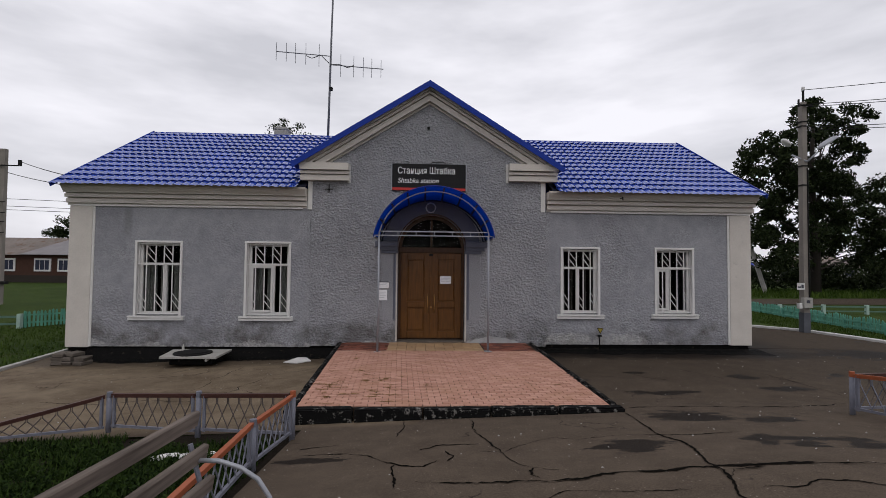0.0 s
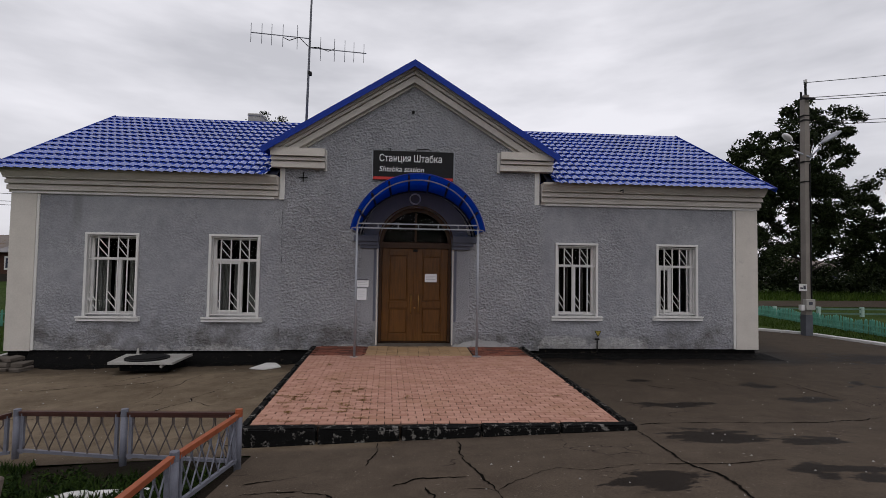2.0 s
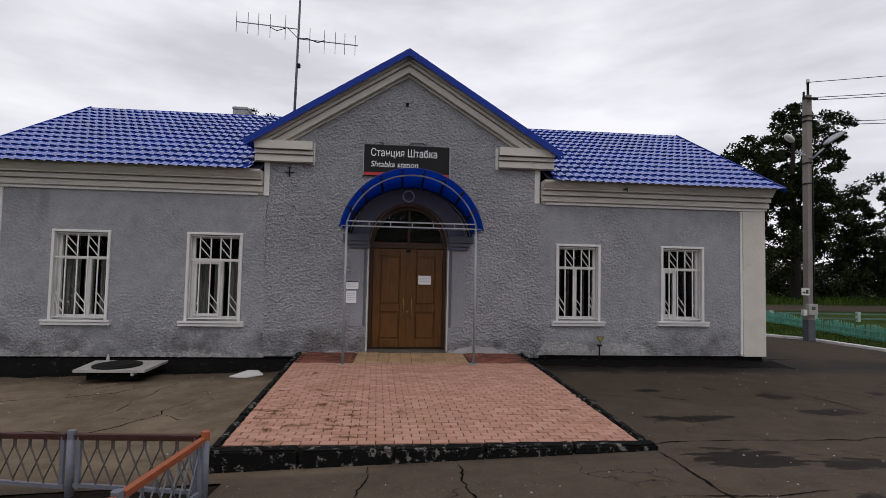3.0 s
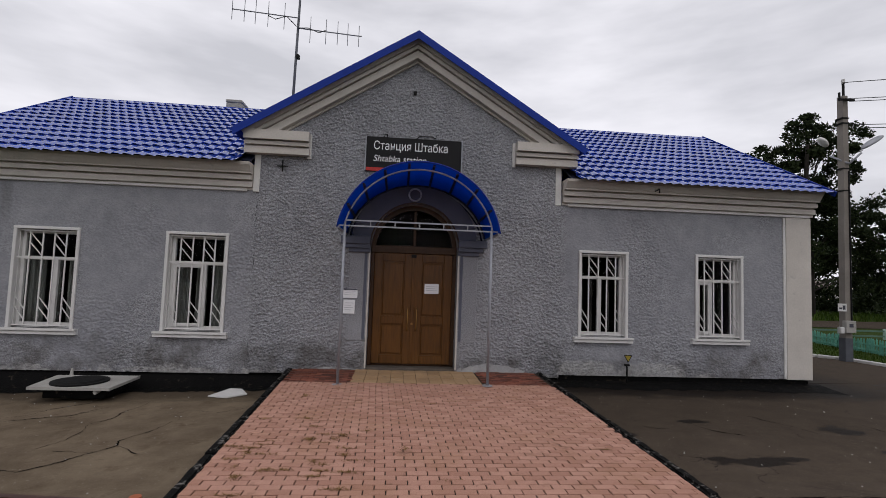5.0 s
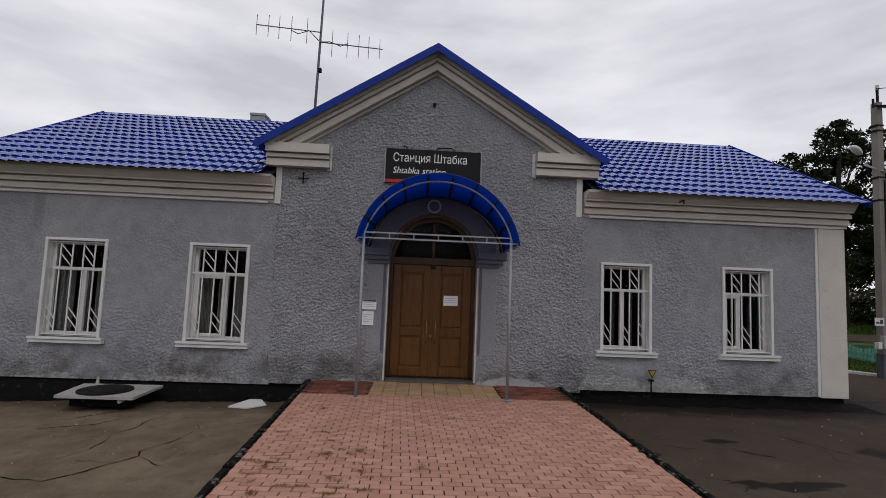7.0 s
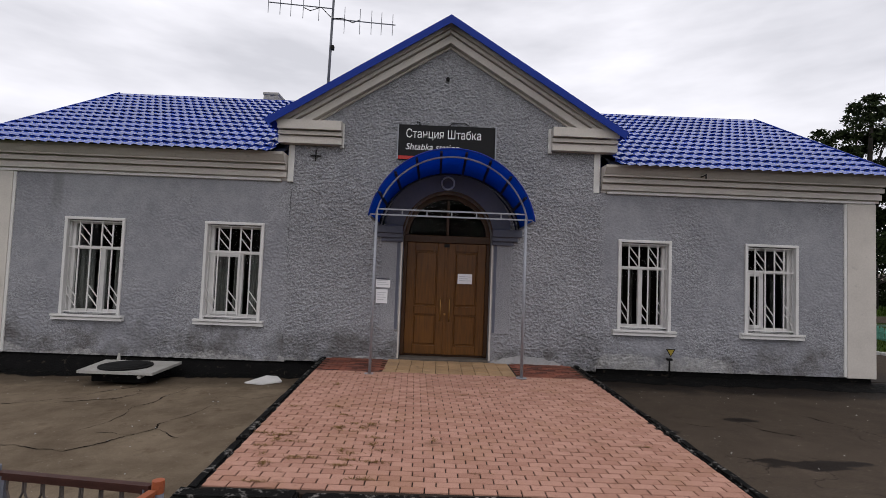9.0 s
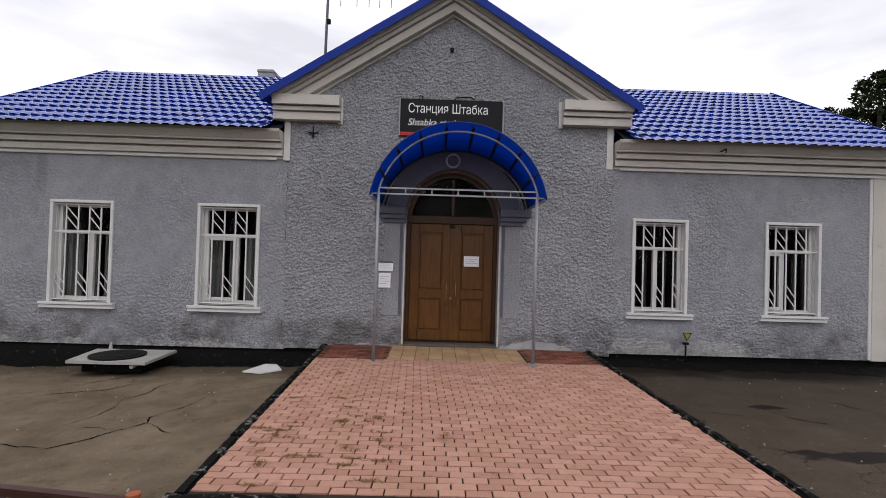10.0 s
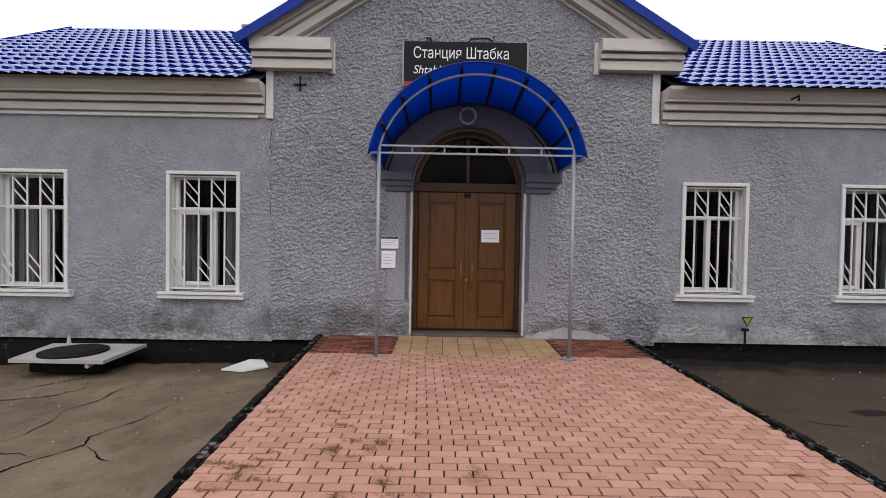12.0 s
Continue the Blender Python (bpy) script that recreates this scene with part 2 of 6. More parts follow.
def asphalt_build(nt, b):
    big, mid, fine = noise_tex(nt, 0.45, 5.0, 0.6), noise_tex(nt, 2.6, 6.0, 0.65), noise_tex(nt, 90.0, 3.0)
    xyz = height_of(nt)
    old = ramp(nt, calc(nt, "ADD", xyz["X"], calc(nt, "MULTIPLY", mid, 0.6)), -1.9, -1.3, (1, 1, 1), (0, 0, 0))
    old = calc(nt, "MULTIPLY", old, ramp(nt, calc(nt, "MULTIPLY", xyz["Y"], 0.1), 0.425, 0.45))
    # damp patches with ragged rims
    geo_r, mp = nt.nodes.new("ShaderNodeNewGeometry"), nt.nodes.new("ShaderNodeMapping")
    mp.inputs["Scale"].default_value = (0.7, 1.5, 1.0)
    mp.inputs["Rotation"].default_value = (0, 0, 0.25)
    nt.links.new(geo_r.outputs["Position"], mp.inputs["Vector"])
    rag = calc(nt, "ADD", calc(nt, "MULTIPLY", calc(nt, "SUBTRACT", noise_tex(nt, 3.4, 8.0, 0.66, mp.outputs["Vector"]), 0.5), 5.5), 0.25)
    wet = ramp(nt, calc(nt, "ADD", calc(nt, "MULTIPLY", big, 0.62), calc(nt, "MULTIPLY", mid, 0.38)), 0.615, 0.635)
    for cx, cy, rx, ry in WET:
        u = calc(nt, "DIVIDE", calc(nt, "SUBTRACT", xyz["X"], cx), rx)
        v = calc(nt, "DIVIDE", calc(nt, "SUBTRACT", xyz["Y"], cy), ry)
        d = calc(nt, "ADD", calc(nt, "ADD", calc(nt, "MULTIPLY", u, u), calc(nt, "MULTIPLY", v, v)), rag)
        wet = calc(nt, "MAXIMUM", wet, ramp(nt, d, 0.80, 0.98, (1, 1, 1), (0, 0, 0)))
    wet = calc(nt, "MULTIPLY", wet, calc(nt, "SUBTRACT", 1.0, calc(nt, "MULTIPLY", old, 0.8)))
    # the strip below the eaves stays soaked
    soak = ramp(nt, calc(nt, "MULTIPLY", calc(nt, "ADD", xyz["Y"], calc(nt, "MULTIPLY", rag, 0.22)), 0.1), 0.885, 0.93)
    soak = calc(nt, "MULTIPLY", soak, ramp(nt, calc(nt, "MULTIPLY", xyz["X"], 0.1), 0.85, 1.15, (1, 1, 1), (0, 0, 0)))
    soak = calc(nt, "MULTIPLY", soak, calc(nt, "SUBTRACT", 1.0, calc(nt, "MULTIPLY", old, 0.45)))
    wet = calc(nt, "MAXIMUM", wet, soak)
    col = mix(nt, ramp(nt, mid, 0.3, 0.7), (0.060, 0.044, 0.032), (0.104, 0.079, 0.058))
    pale = mix(nt, ramp(nt, noise_tex(nt, 1.3, 6.0, 0.65), 0.3, 0.7), (0.105, 0.076, 0.048), (0.255, 0.198, 0.136))
    col = mix(nt, old, col, pale)
    col = mix(nt, calc(nt, "MULTIPLY", calc(nt, "MULTIPLY", old, ramp(nt, noise_tex(nt, 3.1, 6.0, 0.7), 0.56, 0.68)), 0.6), col, (0.075, 0.045, 0.024))
    web = nt.nodes.new("ShaderNodeTexVoronoi")
    web.feature = "DISTANCE_TO_EDGE"
    web.inputs["Scale"].default_value = 0.9
    wob = nt.nodes.new("ShaderNodeVectorMath")
    wob.operation = "ADD"
    tex = nt.nodes.new("ShaderNodeTexNoise")
    tex.inputs["Scale"].default_value, tex.inputs["Detail"].default_value = 1.8, 6.0
    geo = nt.nodes.new("ShaderNodeNewGeometry")
    nt.links.new(geo.outputs["Position"], tex.inputs["Vector"])
    nt.links.new(geo.outputs["Position"], wob.inputs[0])
    nt.links.new(tex.outputs["Color"], wob.inputs[1])
    nt.links.new(wob.outputs["Vector"], web.inputs["Vector"])
    thin = calc(nt, "MULTIPLY", ramp(nt, web.outputs["Distance"], 0.003, 0.008, (1, 1, 1), (0, 0, 0)), ramp(nt, noise_tex(nt, 0.8, 3.0), 0.54, 0.62))
    col = mix(nt, 0.35, col, mix(nt, ramp(nt, fine, 0.35, 0.7), (0.026, 0.022, 0.018), (0.135, 0.112, 0.09)))
    col = mix(nt, ramp(nt, noise_tex(nt, 38.0, 2.0), 0.70, 0.74), col, (0.25, 0.22, 0.19))
    # the colour darkens steadily towards the house, except on the old surface
    darker = ramp(nt, calc(nt, "MULTIPLY", calc(nt, "ADD", xyz["Y"], calc(nt, "MULTIPLY", rag, 0.6)), 0.1), 0.40, 0.78)
    darker = calc(nt, "MULTIPLY", darker, calc(nt, "SUBTRACT", 1.0, old))
    col = mix(nt, calc(nt, "MULTIPLY", darker, 0.42), col, (0.02, 0.015, 0.010))
    col = mix(nt, wet, col, mix(nt, 0.86, col, (0.008, 0.006, 0.005)))
    col = mix(nt, thin, col, (0.014, 0.011, 0.009))
    nt.links.new(col, b.inputs["Base Color"])
    r = mix(nt, wet, (0.88, 0.88, 0.88), (0.6, 0.6, 0.6))
    nt.links.new(r, b.inputs["Roughness"])
    b.inputs["Specular IOR Level"].default_value = 0.06
    bump(nt, b, fine, 0.5, 0.006)


def grass_build(nt, b):
    big, fine = noise_tex(nt, 0.35, 6.0, 0.65), noise_tex(nt, 14.0, 5.0, 0.7)
    col = mix(nt, ramp(nt, big, 0.35, 0.65), (0.022, 0.046, 0.006), (0.050, 0.078, 0.013))
    col = mix(nt, ramp(nt, fine, 0.4, 0.7), col, (0.018, 0.025, 0.009))
    col = mix(nt, ramp(nt, noise_tex(nt, 1.1, 6.0, 0.7), 0.60, 0.70), col, (0.06, 0.05, 0.03))
    nt.links.new(col, b.inputs["Base Color"])
    b.inputs["Roughness"].default_value = 0.95
    b.inputs["Specular IOR Level"].default_value = 0.05
    bump(nt, b, fine, 0.9, 0.06)


def piece_build(c0, c1, rough, stain=None):
    """Colour by piece, with grain and stains."""
    def build(nt, b):
        oi, geo = nt.nodes.new("ShaderNodeObjectInfo"), nt.nodes.new("ShaderNodeNewGeometry")
        rnd = calc(nt, "FRACT", calc(nt, "ADD", oi.outputs["Random"], geo.outputs["Random Per Island"]))
        col = mix(nt, rnd, c0, c1)
        fine = noise_tex(nt, 120.0, 3.0)
        col = mix(nt, 0.25, col, mix(nt, ramp(nt, fine, 0.3, 0.7), tuple(c * 0.6 for c in c0), tuple(min(1, c * 1.3) for c in c1)))
        if stain:
            col = mix(nt, calc(nt, "MULTIPLY", ramp(nt, noise_tex(nt, 1.4, 6.0, 0.65), 0.50, 0.70), 0.5), col, stain)
            col = mix(nt, calc(nt, "MULTIPLY", ramp(nt, noise_tex(nt, 5.5, 7.0, 0.72), 0.59, 0.66), 0.4), col, tuple(c * 0.42 for c in stain))
        nt.links.new(col, b.inputs["Base Color"])
        b.inputs["Roughness"].default_value = rough
        b.inputs["Specular IOR Level"].default_value = 0.2
        bump(nt, b, fine, 0.4, 0.004)
    return build


def wood_build(c0, c1, rough, along="Z", coat=0.0):
    def build(nt, b):
        g, mp = nt.nodes.new("ShaderNodeTexCoord"), nt.nodes.new("ShaderNodeMapping")
        mp.inputs["Scale"].default_value = {"Z": (22, 22, 1.6), "X": (1.6, 22, 22)}[along]
        nt.links.new(g.outputs["Object"], mp.inputs["Vector"])
        grain = noise_tex(nt, 1.6, 6.0, 0.6, mp.outputs["Vector"])
        col = mix(nt, ramp(nt, grain, 0.3, 0.7), c0, c1)
        col = mix(nt, 0.3, col, mix(nt, ramp(nt, noise_tex(nt, 1.7, 5.0), 0.3, 0.7), tuple(c * 0.6 for c in c0), c1))
        nt.links.new(col, b.inputs["Base Color"])
        b.inputs["Roughness"].default_value, b.inputs["Coat Weight"].default_value = rough, coat
        b.inputs["Specular IOR Level"].default_value = 0.25
        bump(nt, b, grain, 0.2, 0.002)
    return build


def leaf_build(c0, c1):
    def build(nt, b):
        geo = nt.nodes.new("ShaderNodeNewGeometry")
        col = mix(nt, geo.outputs["Random Per Island"], c0, c1)
        nt.links.new(col, b.inputs["Base Color"])
        b.inputs["Roughness"].default_value = 0.75
        b.inputs["Specular IOR Level"].default_value = 0.08
    return build


def roof_build(nt, b):
    fine, broad = noise_tex(nt, 60.0), noise_tex(nt, 0.8, 5.0)
    col = mix(nt, ramp(nt, broad, 0.3, 0.7), (0.017, 0.048, 0.28), (0.028, 0.070, 0.385))
    nt.links.new(col, b.inputs["Base Color"])
    b.inputs["Roughness"].default_value = 0.24
    b.inputs["Specular IOR Level"].default_value = 0.75
    b.inputs["Coat Weight"].default_value, b.inputs["Coat Roughness"].default_value = 0.5, 0.12
    bump(nt, b, fine, 0.05, 0.001)


def canopy_build(nt, b):
    out = nt.nodes["Material Output"]
    tr, mx = nt.nodes.new("ShaderNodeBsdfTranslucent"), nt.nodes.new("ShaderNodeMixShader")
    col = mix(nt, ramp(nt, noise_tex(nt, 5.0), 0.3, 0.7), (0.006, 0.060, 0.28), (0.010, 0.095, 0.40))
    nt.links.new(col, b.inputs["Base Color"])
    nt.links.new(mix(nt, 0.0, (0.005, 0.135, 0.48), (0, 0, 0)), tr.inputs["Color"])
    b.inputs["Roughness"].default_value = 0.3
    mx.inputs[0].default_value = 0.8
    nt.links.new(b.outputs["BSDF"], mx.inputs[1])
    nt.links.new(tr.outputs["BSDF"], mx.inputs[2])
    nt.links.new(mx.outputs["Shader"], out.inputs["Surface"])


def glass_build(nt, b):
    nt.links.new(mix(nt, ramp(nt, noise_tex(nt, 3.0), 0.3, 0.7), (0.9, 0.93, 0.95), (1, 1, 1)), b.inputs["Base Color"])
    b.inputs["Transmission Weight"].default_value = 1.0
    b.inputs["Roughness"].default_value, b.inputs["IOR"].default_value = 0.02, 1.1


M_STUCCO, M_STUCCO_FINE = stucco("coarse_grey_stucco", True), stucco("grey_stucco", False)
M_CREAM = plain("cream_paint", (0.52, 0.485, 0.445), 0.85, vary=0.14, scale=5, rel=0.3, second=((0.40, 0.375, 0.35), 0.64))
M_WHITE = plain("white_paint", (0.60, 0.59, 0.58), 0.55, vary=0.12, scale=8, rel=0.1)
M_TRIM = plain("off_white_trim_paint", (0.58, 0.57, 0.55), 0.7, vary=0.12, scale=8, rel=0.15)
M_OLDBRICK = plain("old_grey_brick", (0.10, 0.085, 0.072), 0.9, vary=0.35, scale=9, rel=0.4)
M_PATCH = plain("patched_pale_plaster", (0.33, 0.33, 0.335), 0.95, vary=0.3, scale=8, rel=0.5, dist=0.008, second=((0.17, 0.165, 0.16), 0.60))
M_RING = plain("pale_lilac_paint", (0.42, 0.45, 0.54), 0.7)
M_GREYLILAC = plain("lilac_grey_paint", (0.105, 0.112, 0.145), 0.85, vary=0.15, scale=6, rel=0.2)
M_ROOF, M_BLUE_TRIM = material("blue_metal_tile", roof_build), plain("blue_coated_metal", (0.010, 0.033, 0.25), 0.45, vary=0.12, rel=0.03, sheen=0.12)
M_CANOPY, M_GLASS = material("blue_polycarbonate", canopy_build), material("window_glass", glass_build)
M_STEEL = plain("silver_painted_steel", (0.30, 0.31, 0.34), 0.5, 0.35, vary=0.15, scale=20)
M_DARKSTEEL = plain("dark_steel", (0.03, 0.035, 0.06), 0.5, 0.5, vary=0.2)
M_DOOR = material("varnished_door_wood", wood_build((0.058, 0.022, 0.004), (0.140, 0.056, 0.010), 0.42, "Z", 0.05))
M_DOORFRAME = material("dark_door_frame_wood", wood_build((0.032, 0.014, 0.005), (0.066, 0.028, 0.010), 0.5, "Z", 0.05))
M_GREYWOOD = material("weathered_plank_wood", wood_build((0.060, 0.047, 0.040), (0.215, 0.175, 0.15), 0.85, "X"))
M_ASPHALT, M_GRASS = material("damp_asphalt", asphalt_build), material("short_grass", grass_build)
M_PAVER = material("salmon_paver", piece_build((0.325, 0.168, 0.122), (0.455, 0.258, 0.196), 0.9, (0.30, 0.165, 0.095)))
M_REDPAVER = material("dark_red_paver", piece_build((0.03, 0.012, 0.010), (0.25, 0.085, 0.055), 0.6, (0.04, 0.025, 0.02)))
M_YELLOWTILE = material("ochre_tile", piece_build((0.31, 0.195, 0.105), (0.40, 0.265, 0.15), 0.7, (0.17, 0.12, 0.08)))
M_JOINT = plain("joint_sand", (0.032, 0.022, 0.016), 0.95, scale=10, rel=0.4)
M_BITUMEN = plain("black_bitumen", (0.005, 0.005, 0.005), 0.7, vary=0.4, scale=9, rel=0.8, dist=0.015, second=((0.035, 0.029, 0.023), 0.60), sheen=0.05)
M_KERBBLACK = plain("worn_black_kerb_paint", (0.007, 0.007, 0.007), 0.8, vary=0.4, scale=11, rel=0.6, dist=0.012, second=((0.17, 0.16, 0.15), 0.555), sheen=0.06)
M_CONCRETE = plain("concrete", (0.34, 0.33, 0.31), 0.9, vary=0.25, scale=7, rel=0.4)
M_IRON = plain("cast_iron", (0.012, 0.012, 0.012), 0.65, 0.3, vary=0.3, sheen=0.15)
M_FENCEGREY = plain("blue_grey_fence_paint", (0.16, 0.165, 0.20), 0.55, 0.2, vary=0.25, scale=25, second=((0.13, 0.10, 0.085), 0.66))
M_FENCERED = plain("orange_red_fence_paint", (0.29, 0.080, 0.034), 0.5, vary=0.25, scale=20, second=((0.13, 0.07, 0.05), 0.66))
M_FENCEDARK = plain("dark_brown_fence_paint", (0.055, 0.022, 0.017), 0.5, vary=0.3, scale=20)
M_RODBROWN = plain("rusty_brown_rod", (0.095, 0.078, 0.072), 0.6, 0.2, vary=0.3, scale=25)
M_TEAL = plain("teal_fence_paint", (0.095, 0.29, 0.22), 0.7, vary=0.3, scale=9)
M_PALETEAL = plain("pale_green_paint", (0.30, 0.41, 0.36), 0.7, vary=0.2, scale=9)
M_DEEPTEAL = plain("dull_green_rail_paint", (0.085, 0.15, 0.12), 0.8, vary=0.25, scale=9)
M_POLEFOOT = plain("dark_grey_pole_paint", (0.085, 0.09, 0.105), 0.8, vary=0.25, scale=9)
M_MAST = plain("dull_mast_steel", (0.14, 0.145, 0.16), 0.6, 0.3, vary=0.2, scale=9)
M_LETTER = plain("white_sign_film", (0.75, 0.75, 0.76), 0.5, vary=0.05)
M_CRACK = plain("wet_black_soil", (0.006, 0.005, 0.004), 0.95, scale=5, rel=0.3, sheen=0.03)
M_BLACK, M_DIRT = plain("black_signboard", (0.010, 0.010, 0.011), 0.7, vary=0.2), plain("bare_soil", (0.014, 0.011, 0.008), 0.95, scale=5, rel=0.6, dist=0.02, sheen=0.05)
M_RED, M_PAPER = plain("red_sign_film", (0.42, 0.035, 0.03), 0.4, vary=0.1), plain("white_paper", (0.75, 0.75, 0.77), 0.7, vary=0.04)
M_FAINT = plain("faint_print", (0.42, 0.42, 0.45), 0.7)
M_INK, M_YELLOW = plain("grey_print", (0.06, 0.06, 0.08), 0.7), plain("yellow_sign_film", (0.26, 0.20, 0.03), 0.5)
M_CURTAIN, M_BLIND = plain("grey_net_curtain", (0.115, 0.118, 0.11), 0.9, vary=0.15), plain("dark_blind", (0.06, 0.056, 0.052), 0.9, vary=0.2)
# inside surfaces near black: the dimness of the rooms is put into their colour
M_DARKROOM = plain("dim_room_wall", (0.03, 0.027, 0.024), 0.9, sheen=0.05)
M_BRASS = plain("brass", (0.30, 0.17, 0.055), 0.4, 0.8)
M_BARK = plain("bark", (0.028, 0.024, 0.020), 0.95, scale=6, rel=0.6)
M_LEAF = material("dark_green_leaves", leaf_build((0.006, 0.011, 0.004), (0.027, 0.038, 0.013)))
M_BLADE = material("grass_blades", leaf_build((0.005, 0.014, 0.002), (0.024, 0.042, 0.006)))
M_VERGE = material("verge_grass_blades", leaf_build((0.020, 0.044, 0.005), (0.052, 0.082, 0.012)))
M_WEED = material("broadleaf_weeds", leaf_build((0.004, 0.011, 0.002), (0.024, 0.044, 0.007)))
M_DRY = material("dry_grass_tufts", leaf_build((0.10, 0.055, 0.018), (0.24, 0.145, 0.06)))
M_POLE = plain("pole_concrete", (0.21, 0.19, 0.17), 0.9, vary=0.2, scale=5, rel=0.3)


# ---- ground ----
def ground_z(x, y):
    """Height of the ground: level by the house, rising gently towards the camera's side."""
    rise = min(max(5.5 - y, 0.0), 8.0)
    return -0.16 + 0.115 * min(rise, 3.6) + 0.03 * max(0.0, rise - 3.6) + (0.025 + 0.03 * min(rise / 3.6, 1.0)) * (min(max(x, -6.0), 3.0) - 1.0)


def sheet(bm, xs, ys, lift, keep=None):
    vs = {}
    for i, x in enumerate(xs):
        for j, y in enumerate(ys):
            vs[i, j] = bm.verts.new((x, y, ground_z(x, y) + lift))
    for i in range(len(xs) - 1):
        for j in range(len(ys) - 1):
            if keep is None or keep((xs[i] + xs[i + 1]) / 2, (ys[j] + ys[j + 1]) / 2):
                bm.faces.new((vs[i, j], vs[i + 1, j], vs[i + 1, j + 1], vs[i, j + 1]))
    return bm


def spread(lo, hi, near_lo, near_hi, step):
    far_lo = [near_lo - (near_lo - lo) * (k / 8) ** 2.2 for k in range(8, 0, -1)]
    near = [near_lo + step * k for k in range(int((near_hi - near_lo) / step) + 1)]
    return far_lo + near + [near[-1] + (hi - near[-1]) * (k / 8) ** 2.2 for k in range(1, 9)]


ground = part("ground", sheet(B(), spread(-2500, 2500, -16, 20, 1.0), spread(-2500, 2500, -8, 24, 1.0), -0.03), M_GRASS)
tagged(ground, "short green grass and bare soil round the station", "ground", kind="structure")


KERB = [(10.6, 16.6), (12.35, 14.45), (12.75, 13.95), (13.05, 12.0), (13.25, 10.0), (13.5, 6.0), (13.8, 0.0), (13.8, -20.0)]


def kerb_x(y):
    for (xa, ya), (xb, yb) in zip(KERB, KERB[1:]):
        if yb <= y <= ya:
            return xa + (xb - xa) * (ya - y) / (ya - yb)
    return KERB[0][0]


def forecourt(bm, y0, y1, left):
    """Rows from the left edge to the kerb line."""
    rows = []
    n = int((y1 - y0) / 0.3)
    for j in range(n + 1):
        y = y0 + (y1 - y0) * j / n
        a, b = left(y), kerb_x(y)
        rows.append([bm.verts.new((x, y, ground_z(x, y))) for x in [a + (b - a) * i / 70 for i in range(71)]])
    for p, q in zip(rows, rows[1:]):
        for i in range(70):
            bm.faces.new((p[i], p[i + 1], q[i + 1], q[i]))


bm = bmesh.new()
forecourt(bm, -14.0, 4.2, lambda y: -1.66)
forecourt(bm, 4.2, 16.2, lambda y: -9.25 + (10.6 - y) * 0.14 if y < 10.45 else 7.9)
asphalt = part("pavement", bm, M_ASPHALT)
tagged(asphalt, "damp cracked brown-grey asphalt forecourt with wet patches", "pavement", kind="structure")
bm = bmesh.new()
rows = [[bm.verts.new((x, y, ground_z(x, y) - 0.012 + 0.02 * noise.noise(Vector((x * 2, y * 2, 0))))) for x in [-6.6 + 4.94 * i / 30 for i in range(31)]] for y in [-1.0 + 5.2 * j / 36 for j in range(37)]]
for p, q in zip(rows, rows[1:]):
    for i in range(30):
        bm.faces.new((p[i], p[i + 1], q[i + 1], q[i]))
tagged(part("bed_soil", bm, M_DIRT), "dark soil of the fenced grass bed", "soil", kind="structure")

# ---- the station house ----
FY, TH = 10.0, 0.45          # face and thickness of the front wall
X0, X1, YB = -8.57, 8.11, 17.4
station = thing("station_house", "single-storey grey stucco station house with blue metal roof and central gable", "building", at=(0, FY, 0))


def spart(name, bm, mat, label="", smooth=False, parent=None):
    """A part of the station, given in world coordinates."""
    for v in bm.verts:
        v.co.y -= FY
    ob = part(name, bm, mat, station if parent is None else parent, label, smooth)
    return ob


WINDOWS = [(-7.04, -5.94, 0.70, 2.49), (-4.46, -3.37, 0.70, 2.50), (3.26, 4.25, 0.79, 2.46), (5.65, 6.65, 0.81, 2.47)]


def wing(x0, x1, wins, z0, z1):
    bm = B()
    x = x0
    for a, b, lo, hi in wins:
        slab(bm, [(x, z0), (a, z0), (a, z1), (x, z1)], FY, FY + TH)
        slab(bm, [(a, z0), (b, z0), (b, lo), (a, lo)], FY, FY + TH)
        slab(bm, [(a, hi), (b, hi), (b, z1), (a, z1)], FY, FY + TH)
        x = b
    slab(bm, [(x, z0), (x1, z0), (x1, z1), (x, z1)], FY, FY + TH)
    bmesh.ops.remove_doubles(bm, verts=bm.verts[:], dist=0.001)
    return bm


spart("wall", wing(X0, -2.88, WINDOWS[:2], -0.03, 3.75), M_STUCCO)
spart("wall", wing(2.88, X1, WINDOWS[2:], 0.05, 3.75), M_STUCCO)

# central bay with the arched doorway
DX, DH, SPRING, RISE = 0.045, 0.825, 2.36, 0.85
GX, APEX, EAVE_G, HALF_G = -0.04, 6.28, 4.36, 3.05


def arch_pts(cx, half, spring, rise, n=24, flip=False):
    pts = [(cx - half * math.cos(math.pi * k / n), spring + rise * math.sin(math.pi * k / n)) for k in range(n + 1)]
    return pts[::-1] if flip else pts


bm = B()
y0, y1 = FY - 0.03, FY + TH
slab(bm, [(-2.88, 0.0), (DX - DH, 0.0), (DX - DH, SPRING), (-2.88, SPRING)], y0, y1)
slab(bm, [(DX + DH, 0.0), (2.88, 0.0), (2.88, SPRING), (DX + DH, SPRING)], y0, y1)
pts = arch_pts(DX, DH, SPRING, RISE)
for (xa, za), (xb, zb) in zip(pts, pts[1:]):
    slab(bm, [(xa, za), (xb, zb), (xb, 3.6), (xa, 3.6)], y0, y1)
slab(bm, [(-2.88, SPRING), (DX - DH, SPRING), (DX - DH, 3.6), (-2.88, 3.6)], y0, y1)
slab(bm, [(DX + DH, SPRING), (2.88, SPRING), (2.88, 3.6), (DX + DH, 3.6)], y0, y1)
